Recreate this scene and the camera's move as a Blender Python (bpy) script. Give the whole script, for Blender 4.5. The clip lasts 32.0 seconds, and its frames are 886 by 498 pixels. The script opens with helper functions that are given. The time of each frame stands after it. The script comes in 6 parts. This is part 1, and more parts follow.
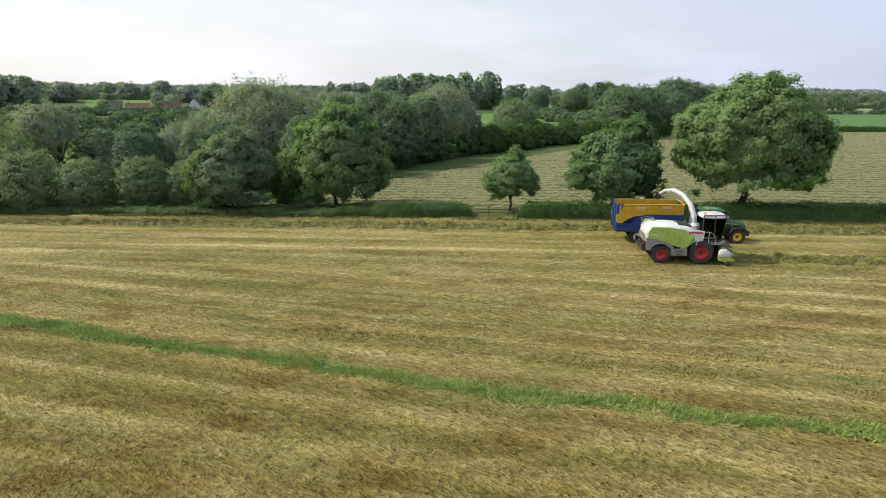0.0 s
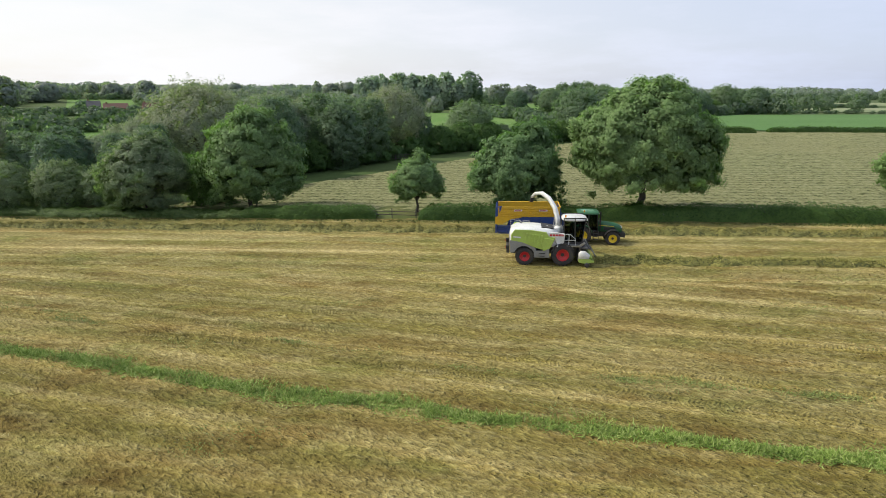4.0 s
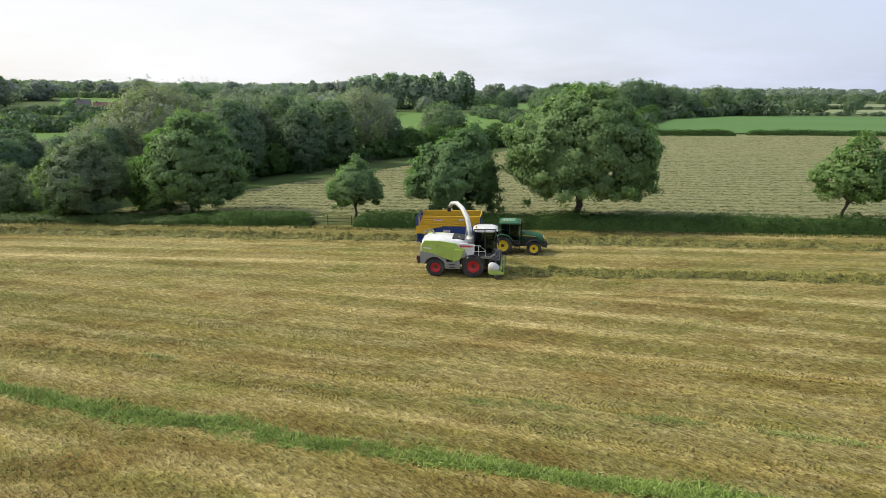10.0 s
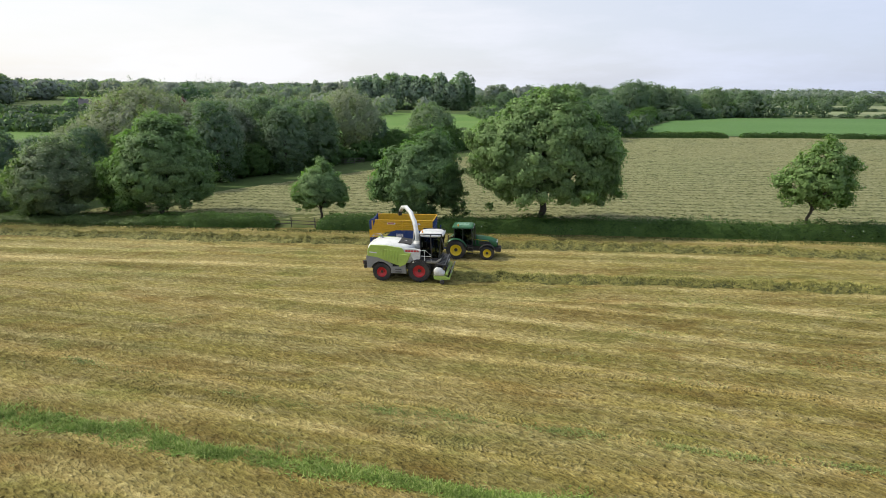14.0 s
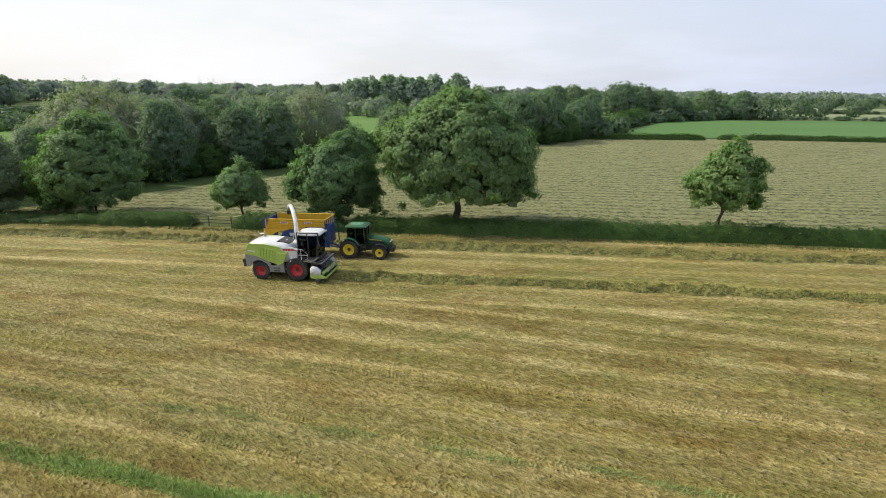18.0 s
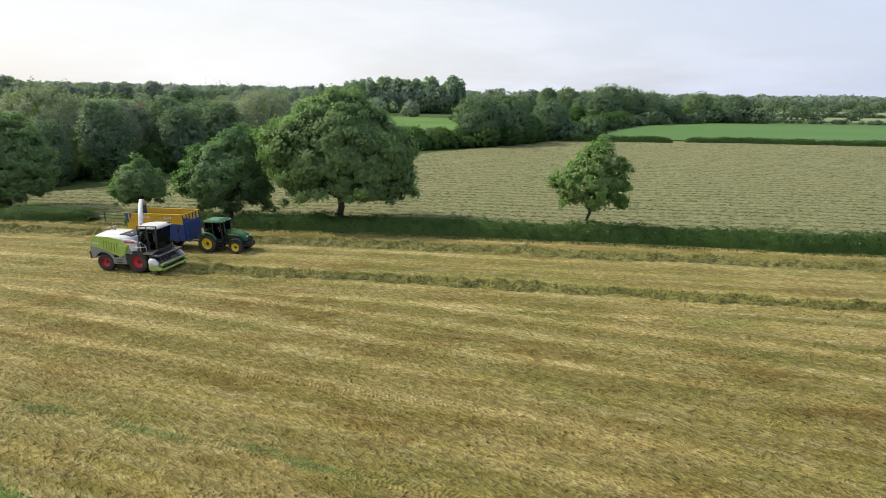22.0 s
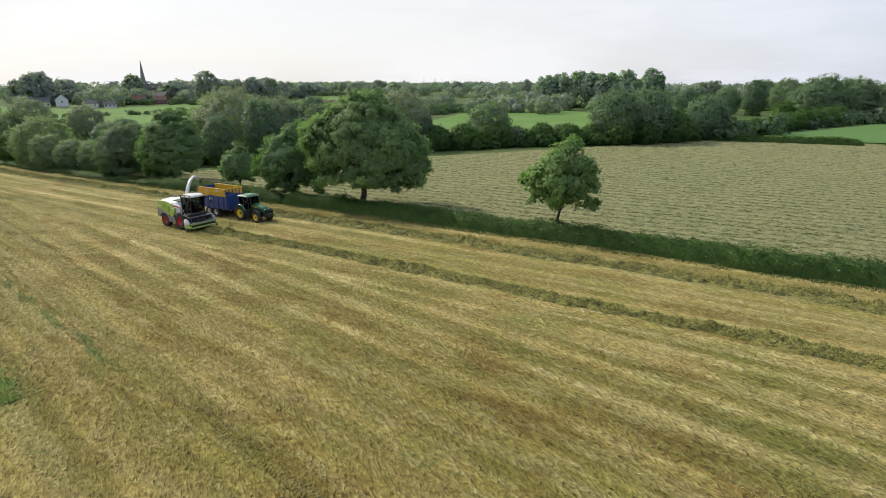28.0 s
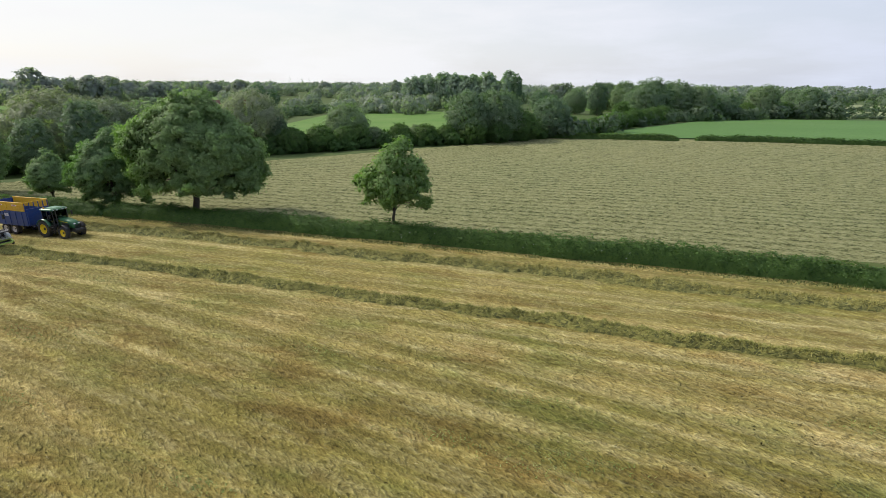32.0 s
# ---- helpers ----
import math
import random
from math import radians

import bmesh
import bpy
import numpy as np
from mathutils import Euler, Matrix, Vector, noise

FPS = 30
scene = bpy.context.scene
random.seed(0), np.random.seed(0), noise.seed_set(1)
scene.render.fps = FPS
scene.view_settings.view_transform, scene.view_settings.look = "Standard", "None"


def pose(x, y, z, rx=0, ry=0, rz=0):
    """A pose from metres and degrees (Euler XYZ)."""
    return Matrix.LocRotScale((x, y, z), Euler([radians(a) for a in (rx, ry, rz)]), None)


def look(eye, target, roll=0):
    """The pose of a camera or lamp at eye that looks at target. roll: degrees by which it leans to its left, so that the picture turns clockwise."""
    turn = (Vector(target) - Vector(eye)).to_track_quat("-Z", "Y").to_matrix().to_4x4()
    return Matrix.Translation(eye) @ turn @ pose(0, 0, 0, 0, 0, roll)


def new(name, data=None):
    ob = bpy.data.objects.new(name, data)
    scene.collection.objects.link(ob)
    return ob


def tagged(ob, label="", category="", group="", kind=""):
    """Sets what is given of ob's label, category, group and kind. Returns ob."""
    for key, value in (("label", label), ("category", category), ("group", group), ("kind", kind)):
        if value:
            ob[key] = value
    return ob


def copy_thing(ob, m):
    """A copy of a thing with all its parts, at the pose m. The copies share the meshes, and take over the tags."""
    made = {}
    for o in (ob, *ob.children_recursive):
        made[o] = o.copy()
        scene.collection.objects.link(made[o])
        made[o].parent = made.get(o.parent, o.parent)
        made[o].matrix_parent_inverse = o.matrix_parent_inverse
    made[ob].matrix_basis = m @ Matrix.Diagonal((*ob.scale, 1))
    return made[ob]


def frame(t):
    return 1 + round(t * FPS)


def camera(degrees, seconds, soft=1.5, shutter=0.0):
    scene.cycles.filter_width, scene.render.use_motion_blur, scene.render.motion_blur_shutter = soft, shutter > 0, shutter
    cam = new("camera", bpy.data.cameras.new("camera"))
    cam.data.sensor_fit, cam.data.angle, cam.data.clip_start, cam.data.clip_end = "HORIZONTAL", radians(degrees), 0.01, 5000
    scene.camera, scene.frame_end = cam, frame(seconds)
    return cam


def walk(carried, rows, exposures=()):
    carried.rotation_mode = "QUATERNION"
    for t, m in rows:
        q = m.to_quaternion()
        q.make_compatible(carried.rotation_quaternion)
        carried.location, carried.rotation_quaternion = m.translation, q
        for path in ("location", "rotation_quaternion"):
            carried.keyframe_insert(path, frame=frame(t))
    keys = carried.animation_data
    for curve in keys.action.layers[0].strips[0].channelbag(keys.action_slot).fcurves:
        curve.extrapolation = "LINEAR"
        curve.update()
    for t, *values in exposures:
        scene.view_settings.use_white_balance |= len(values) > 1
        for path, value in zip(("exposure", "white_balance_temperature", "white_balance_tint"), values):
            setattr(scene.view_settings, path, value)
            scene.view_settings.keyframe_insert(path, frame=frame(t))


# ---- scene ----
cam = camera(79.2, 32.0, soft=0.8)
METRES, EYE, TILT, LEAN, TURN = 79.0, 13.9, -16.5, 0.0, 0.0
ROWS = [
    (0.0, 0.0, 0.0, 0.0, 0.0, 0.0, -0.0),
    (0.5, 0.022, -0.0018, 0.0001, -0.2, 0.0, 0.06),
    (1.0, 0.043, -0.0037, 0.0004, -0.3, 0.01, 0.11),
    (1.5, 0.0622, -0.0055, 0.0004, -0.33, 0.0, 0.12),
    (2.0, 0.0793, -0.0072, 0.0006, -0.34, -0.0, 0.12),
    (2.5, 0.0952, -0.0091, 0.0011, -0.31, -0.03, 0.12),
    (3.0, 0.1098, -0.0103, 0.0015, -0.34, -0.06, 0.14),
    (3.5, 0.1227, -0.0105, 0.0021, -0.41, -0.08, 0.15),
    (5.5, 0.1662, -0.0101, 0.0077, -0.39, -0.07, 0.13),
    (6.0, 0.1743, -0.0104, 0.0087, -0.39, -0.08, 0.11),
    (6.5, 0.1815, -0.0106, 0.0094, -0.41, -0.12, 0.09),
    (7.0, 0.1873, -0.0093, 0.0104, -0.43, -0.14, 0.08),
    (7.5, 0.1926, -0.0078, 0.0118, -0.42, -0.15, 0.08),
    (8.0, 0.2005, -0.0067, 0.0128, -0.4, -0.16, 0.05),
    (8.5, 0.2089, -0.0061, 0.0137, -0.38, -0.17, 0.01),
    (9.0, 0.2159, -0.0056, 0.0142, -0.35, -0.17, -0.04),
    (9.5, 0.2229, -0.0053, 0.0148, -0.3, -0.18, -0.09),
    (10.0, 0.2303, -0.0048, 0.0155, -0.22, -0.2, -0.14),
    (10.5, 0.2375, -0.0046, 0.0163, -0.16, -0.2, -0.19),
    (11.0, 0.2449, -0.0043, 0.017, -0.1, -0.19, -0.22),
    (11.5, 0.2528, -0.0043, 0.0179, -0.03, -0.2, -0.26),
    (12.0, 0.2605, -0.0044, 0.0192, 0.03, -0.19, -0.34),
    (12.5, 0.268, -0.004, 0.0199, 0.13, -0.2, -0.39),
    (13.0, 0.2752, -0.0034, 0.0203, 0.2, -0.2, -0.44),
    (13.5, 0.283, -0.0026, 0.0205, 0.31, -0.19, -0.49),
    (14.0, 0.2918, -0.0018, 0.0205, 0.43, -0.19, -0.53),
    (14.5, 0.302, -0.0008, 0.0208, 0.53, -0.17, -0.6),
    (16.5, 0.364, 0.0026, 0.0202, 1.0, -0.08, -0.75),
    (17.0, 0.3839, 0.0027, 0.02, 1.18, -0.08, -0.79),
    (17.5, 0.4044, 0.0027, 0.0198, 1.26, -0.06, -0.84),
    (18.0, 0.4254, 0.0031, 0.0198, 1.37, -0.01, -0.91),
    (18.5, 0.4473, 0.0035, 0.0203, 1.49, -0.01, -0.97),
    (19.0, 0.4704, 0.0041, 0.0199, 1.6, 0.01, -1.01),
    (19.5, 0.4943, 0.0043, 0.0191, 1.72, 0.08, -1.05),
    (20.0, 0.5183, 0.0035, 0.0189, 1.81, 0.11, -1.12),
    (20.5, 0.5425, 0.0024, 0.0181, 1.95, 0.16, -1.2),
    (21.0, 0.5664, 0.0009, 0.0171, 2.02, 0.22, -1.25),
    (21.5, 0.5906, -0.0011, 0.0168, 2.14, 0.21, -1.29),
    (22.0, 0.6147, -0.0039, 0.0163, 2.91, 0.2, -1.53),
    (22.5, 0.6391, -0.0069, 0.0157, 4.92, 0.11, -2.11),
    (23.0, 0.6636, -0.0097, 0.0153, 5.93, 0.07, -2.39),
    (23.5, 0.6883, -0.0122, 0.0152, 7.11, -0.0, -2.67),
    (24.0, 0.7139, -0.0143, 0.0152, 8.46, -0.1, -3.01),
    (24.5, 0.7404, -0.0158, 0.0155, 10.26, -0.23, -3.48),
    (25.0, 0.7678, -0.0162, 0.0161, 12.52, -0.43, -4.06),
    (25.5, 0.7959, -0.0156, 0.0172, 15.25, -0.71, -4.74),
    (27.5, 0.9090, 0.0020, 0.0262, 25.0, -1.98, -6.93),
    (28.0, 0.9336, 0.0078, 0.029, 25.19, -2.0, -6.97),
    (28.5, 0.9587, 0.0153, 0.0322, 25.39, -2.05, -7.03),
    (29.0, 0.9782, 0.0218, 0.0361, 25.29, -2.11, -7.1),
    (29.5, 0.9851, 0.0248, 0.0377, 24.82, -2.05, -7.0),
    (30.0, 0.9866, 0.0254, 0.037, 23.76, -1.9, -6.7),
    (30.5, 0.987, 0.0252, 0.0362, 21.2, -1.58, -6.02),
    (31.0, 0.9877, 0.0248, 0.0359, 18.72, -1.33, -5.39),
    (31.5, 0.9887, 0.0252, 0.0356, 15.68, -1.04, -4.61),
    (32.0, 0.9892, 0.0257, 0.0358, 12.56, -0.76, -3.79),
]
walk(cam, [(t, pose(0, 0, EYE, TILT, LEAN, TURN) @ pose(METRES * x, METRES * y, METRES * z, 90 + pitch, roll, yaw)) for t, x, y, z, yaw, pitch, roll in ROWS],
     exposures=((0, 0), (25, 0), (28.5, -0.08), (32, -0.08)))

# ---------------------------------------------------------------- light
SUN_FROM = Vector((-0.73, 0.12, 0.65)).normalized()
world = bpy.data.worlds.new("sky")
scene.world = world
world.use_nodes = True
wt = world.node_tree
wt.nodes.clear()
w_out = wt.nodes.new("ShaderNodeOutputWorld")
w_bg = wt.nodes.new("ShaderNodeBackground")
w_sky = wt.nodes.new("ShaderNodeTexSky")
w_sky.sky_type, w_sky.sun_disc = "NISHITA", False
w_sky.sun_elevation = math.asin(SUN_FROM.z)
w_sky.sun_rotation = math.atan2(SUN_FROM.x, SUN_FROM.y)
w_sky.dust_density, w_sky.air_density, w_sky.ozone_density = 2.0, 1.0, 1.0
w_co = wt.nodes.new("ShaderNodeTexCoord")
w_map = wt.nodes.new("ShaderNodeMapping")
w_map.inputs["Scale"].default_value = (1.0, 1.0, 4.5)
w_n = wt.nodes.new("ShaderNodeTexNoise")
w_n.inputs["Scale"].default_value, w_n.inputs["Detail"].default_value, w_n.inputs["Roughness"].default_value = 2.9, 6.0, 0.58
w_ramp = wt.nodes.new("ShaderNodeValToRGB")
w_ramp.color_ramp.elements[0].position, w_ramp.color_ramp.elements[0].color = 0.42, (0.78, 0.78, 0.78, 1)
w_ramp.color_ramp.elements[1].position, w_ramp.color_ramp.elements[1].color = 0.64, (1.0, 1.0, 1.0, 1)
w_scale = wt.nodes.new("ShaderNodeMix")
w_scale.data_type, w_scale.blend_type = "RGBA", "MULTIPLY"
w_scale.inputs[0].default_value = 1.0
w_scale.inputs[7].default_value = (0.15, 0.15, 0.15, 1)
w_dot = wt.nodes.new("ShaderNodeVectorMath")
w_dot.operation = "DOT_PRODUCT"
w_dot.inputs[1].default_value = (-0.86, 0.42, 0.2)
w_glow = wt.nodes.new("ShaderNodeMapRange")
w_glow.inputs[1].default_value, w_glow.inputs[2].default_value = -0.55, 0.75
w_veil = wt.nodes.new("ShaderNodeMix")
w_veil.data_type = "RGBA"
w_veil.inputs[6].default_value = (0.56, 0.66, 0.93, 1)
w_veil.inputs[7].default_value = (1.0, 1.0, 1.01, 1)
w_mix = wt.nodes.new("ShaderNodeMix")
w_mix.data_type = "RGBA"
wl = wt.links.new
wl(w_co.outputs["Generated"], w_map.inputs["Vector"])
wl(w_map.outputs[0], w_n.inputs["Vector"])
wl(w_n.outputs["Fac"], w_ramp.inputs[0])
wl(w_sky.outputs[0], w_scale.inputs[6])
wl(w_co.outputs["Generated"], w_dot.inputs[0])
wl(w_dot.outputs["Value"], w_glow.inputs[0])
wl(w_glow.outputs[0], w_veil.inputs[0])
wl(w_ramp.outputs[0], w_mix.inputs[0])
wl(w_scale.outputs[2], w_mix.inputs[6])
wl(w_veil.outputs[2], w_mix.inputs[7])
wl(w_mix.outputs[2], w_bg.inputs["Color"])
w_bg.inputs["Strength"].default_value = 1.0
wl(w_bg.outputs[0], w_out.inputs["Surface"])

sun = new("sun", bpy.data.lights.new("sun", "SUN"))
sun.data.energy, sun.data.angle, sun.data.color = 3.7, radians(3.0), (1.0, 0.94, 0.80)
sun.matrix_world = look((0, 0, 100), Vector((0, 0, 100)) - SUN_FROM)


# ---------------------------------------------------------------- small tools
def material(name, rough=0.8, metal=0.0):
    m = bpy.data.materials.new(name)
    m.use_nodes = True
    b = m.node_tree.nodes["Principled BSDF"]
    b.inputs["Roughness"].default_value, b.inputs["Metallic"].default_value = rough, metal
    return m, m.node_tree, b


def node(nt, kind, **values):
    n = nt.nodes.new("ShaderNode" + kind)
    for k, v in values.items():
        n.inputs[k.replace("_", " ")].default_value = v
    return n


def ramp(nt, source, stops):
    r = nt.nodes.new("ShaderNodeValToRGB")
    e = r.color_ramp.elements
    while len(e) < len(stops):
        e.new(0.5)
    for el, (pos, col) in zip(e, stops):
        el.position, el.color = pos, (*col, 1) if len(col) == 3 else col
    nt.links.new(source, r.inputs[0])
    return r.outputs[0]


def blend(nt, fac, a, b, mode="MIX"):
    m = nt.nodes.new("ShaderNodeMix")
    m.data_type, m.blend_type = "RGBA", mode
    for sock, v in ((m.inputs[0], fac), (m.inputs[6], a), (m.inputs[7], b)):
        if isinstance(v, (int, float)):
            sock.default_value = v
        elif isinstance(v, tuple):
            sock.default_value = (*v, 1)
        else:
            nt.links.new(v, sock)
    return m.outputs[2]


def coords(nt, scale=(1, 1, 1), turn=0.0, space="Object"):
    c = nt.nodes.new("ShaderNodeTexCoord")
    r = node(nt, "Mapping", Rotation=(0, 0, radians(turn)))
    s = node(nt, "Mapping", Scale=scale)
    nt.links.new(c.outputs[space], r.inputs["Vector"])
    nt.links.new(r.outputs[0], s.inputs["Vector"])
    return s.outputs[0]


def swath_coords(nt, scale):
    """Along and across the swaths, which run at a slant to the hedge on the near side of the field."""
    sep = nt.nodes.new("ShaderNodeSeparateXYZ")
    nt.links.new(coords(nt, (1, 1, 1), -ROW), sep.inputs[0])
    swing = nt.nodes.new("ShaderNodeMapRange")
    swing.interpolation_type = "SMOOTHSTEP"
    for k, v in ((1, 40.6), (2, 40.3), (3, 0.0), (4, 0.135)):
        swing.inputs[k].default_value = v
    nt.links.new(sep.outputs[1], swing.inputs[0])
    off = nt.nodes.new("ShaderNodeMath")
    off.operation = "SUBTRACT"
    off.inputs[1].default_value = 38.0
    nt.links.new(sep.outputs[0], off.inputs[0])
    bend = nt.nodes.new("ShaderNodeMath")
    bend.operation = "MULTIPLY_ADD"
    for a, b in ((off.outputs[0], 0), (swing.outputs[0], 1), (sep.outputs[1], 2)):
        nt.links.new(a, bend.inputs[b])
    com = nt.nodes.new("ShaderNodeCombineXYZ")
    nt.links.new(sep.outputs[0], com.inputs[0])
    nt.links.new(bend.outputs[0], com.inputs[1])
    m = node(nt, "Mapping", Scale=scale)
    nt.links.new(com.outputs[0], m.inputs["Vector"])
    return m.outputs[0]


def grain(nt, vec, scale, detail=4.0, rough=0.6, distort=0.0):
    n = node(nt, "TexNoise", Scale=scale, Detail=detail, Roughness=rough, Distortion=distort)
    nt.links.new(vec, n.inputs["Vector"])
    return n.outputs["Fac"]


def bump(nt, bsdf, height, strength, distance):
    b = node(nt, "Bump", Strength=strength, Distance=distance)
    nt.links.new(height, b.inputs["Height"])
    nt.links.new(b.outputs[0], bsdf.inputs["Normal"])


def painted(name, col, rough=0.4, metal=0.0, dirt=0.25, dirt_col=(0.16, 0.13, 0.08)):
    """Paint, rubber or metal with fine mottling and a film of field dust."""
    m, nt, b = material(name, rough, metal)
    v = coords(nt)
    n1 = ramp(nt, grain(nt, v, 1.7, 5, 0.65), [(0.42, (0, 0, 0)), (0.75, (dirt, dirt, dirt))])
    n2 = ramp(nt, grain(nt, v, 22, 3), [(0.3, tuple(0.86 * c for c in col)), (0.7, tuple(min(1, 1.08 * c) for c in col))])
    nt.links.new(blend(nt, n1, n2, dirt_col), b.inputs["Base Color"])
    nt.links.new(ramp(nt, grain(nt, v, 4.0, 3), [(0.3, (rough * 0.8,) * 3), (0.8, (min(1, rough * 1.35),) * 3)]), b.inputs["Roughness"])
    return m


def foliage(name, dark, light, back=0.42):
    """Leaves: each leaf a shade of its own, thin enough to glow against the sun."""
    m, nt, b = material(name, 0.55)
    g = nt.nodes.new("ShaderNodeNewGeometry")
    o = nt.nodes.new("ShaderNodeObjectInfo")
    v = coords(nt)
    patch = ramp(nt, grain(nt, v, 1.1, 3), [(0.38, (0, 0, 0)), (0.64, (1, 1, 1))])
    leaf = ramp(nt, g.outputs["Random Per Island"], [(0.0, dark), (0.35, tuple((p + q) / 2 for p, q in zip(dark, light))), (0.85, light), (1.0, tuple(1.3 * c for c in light))])
    leaf = blend(nt, 0.5, leaf, blend(nt, patch, dark, light))
    tree = ramp(nt, o.outputs["Random"], [(0.0, (0.82, 0.86, 0.9)), (1.0, (1.12, 1.06, 1.0))])
    col = blend(nt, 1.0, leaf, tree, "MULTIPLY")
    nt.links.new(col, b.inputs["Base Color"])
    b.inputs["Specular IOR Level"].default_value = 0.12
    tr = nt.nodes.new("ShaderNodeBsdfTranslucent")
    nt.links.new(blend(nt, 1.0, col, (0.95, 1.35, 0.45), "MULTIPLY"), tr.inputs["Color"])
    mix = nt.nodes.new("ShaderNodeMixShader")
    mix.inputs[0].default_value = back
    nt.links.new(b.outputs[0], mix.inputs[1])
    nt.links.new(tr.outputs[0], mix.inputs[2])
    nt.links.new(mix.outputs[0], nt.nodes["Material Output"].inputs["Surface"])
    return m


ROW = -7.1     # the swaths, hedge and machines all run at this angle to the x axis
U = Vector((math.cos(radians(ROW)), math.sin(radians(ROW)), 0))
V = Vector((-U.y, U.x, 0))


def along(s, d):
    """Ground plan: s metres along the swaths, d metres across them."""
    return U.x * s + V.x * d, U.y * s + V.y * d


def land(x, y):
    """Height of the land: a field that climbs to the east, a far rise to the north-west."""
    x, y = np.asarray(x, float), np.asarray(y, float)
    r = np.hypot(x - 37, y - 37)
    near = 2.05 * np.tanh(x / 102) * np.exp(-(np.maximum(r - 140, 0) / 186) ** 2)
    k = np.clip((r - 330) / 480, 0, 1)
    k = k * k * (3 - 2 * k)
    west = np.clip(0.18 - x / 550, 0.0, 1)
    return near + k * (0.5 + 13.0 * west)


def lumps(x, y, size, seed):
    """Smooth value noise on a grid of that size, about -1 to 1."""
    rng = np.random.RandomState(seed)
    table = rng.rand(256, 256) * 2 - 1
    gx, gy = x / size, y / size
    ix, iy = np.floor(gx).astype(int), np.floor(gy).astype(int)
    fx, fy = gx - ix, gy - iy
    fx, fy = fx * fx * (3 - 2 * fx), fy * fy * (3 - 2 * fy)
    a, b = table[ix % 256, iy % 256], table[(ix + 1) % 256, iy % 256]
    c, d = table[ix % 256, (iy + 1) % 256], table[(ix + 1) % 256, (iy + 1) % 256]
    return (a * (1 - fx) + b * fx) * (1 - fy) + (c * (1 - fx) + d * fx) * fy


def fast_mesh(name, verts, quads, mats, smooth=False, which=None):
    me = bpy.data.meshes.new(name)
    verts, quads = np.asarray(verts, np.float32), np.asarray(quads, np.int32)
    k = quads.shape[1]
    me.vertices.add(len(verts))
    me.vertices.foreach_set("co", verts.ravel())
    me.loops.add(quads.size)
    me.loops.foreach_set("vertex_index", quads.ravel())
    me.polygons.add(len(quads))
    me.polygons.foreach_set("loop_start", np.arange(0, quads.size, k, dtype=np.int32))
    me.polygons.foreach_set("use_smooth", np.full(len(quads), smooth))
    for m in mats if isinstance(mats, (list, tuple)) else [mats]:
        me.materials.append(m)
    if which is not None:
        me.polygons.foreach_set("material_index", np.asarray(which, np.int32))
    me.update(calc_edges=True)
    me.validate()
    return me


def sheet(name, xs, ys, place, mat, smooth=True):
    """A sheet of quads over the grid xs, ys, laid by place(X, Y) -> x, y, z."""
    X, Y = np.meshgrid(xs, ys, indexing="ij")
    x, y, z = place(X, Y)
    n, m = X.shape
    i = np.arange(n * m).reshape(n, m)
    q = np.stack([i[:-1, :-1], i[1:, :-1], i[1:, 1:], i[:-1, 1:]], -1).reshape(-1, 4)
    return new(name, fast_mesh(name, np.stack([x, y, z], -1).reshape(-1, 3), q, mat, smooth))


def part(name, bm, mat, parent=None, label="", smooth=False):
    """One mesh object out of a bmesh, under a thing or a part."""
    me = bpy.data.meshes.new(name)
    bmesh.ops.recalc_face_normals(bm, faces=bm.faces)
    bm.to_mesh(me)
    bm.free()
    for p in me.polygons:
        p.use_smooth = smooth
    me.materials.append(mat)
    ob = new(name, me)
    ob.parent = parent
    return tagged(ob, label)


def mesh_part(name, me, parent=None, label=""):
    ob = new(name, me)
    ob.parent = parent
    return tagged(ob, label)


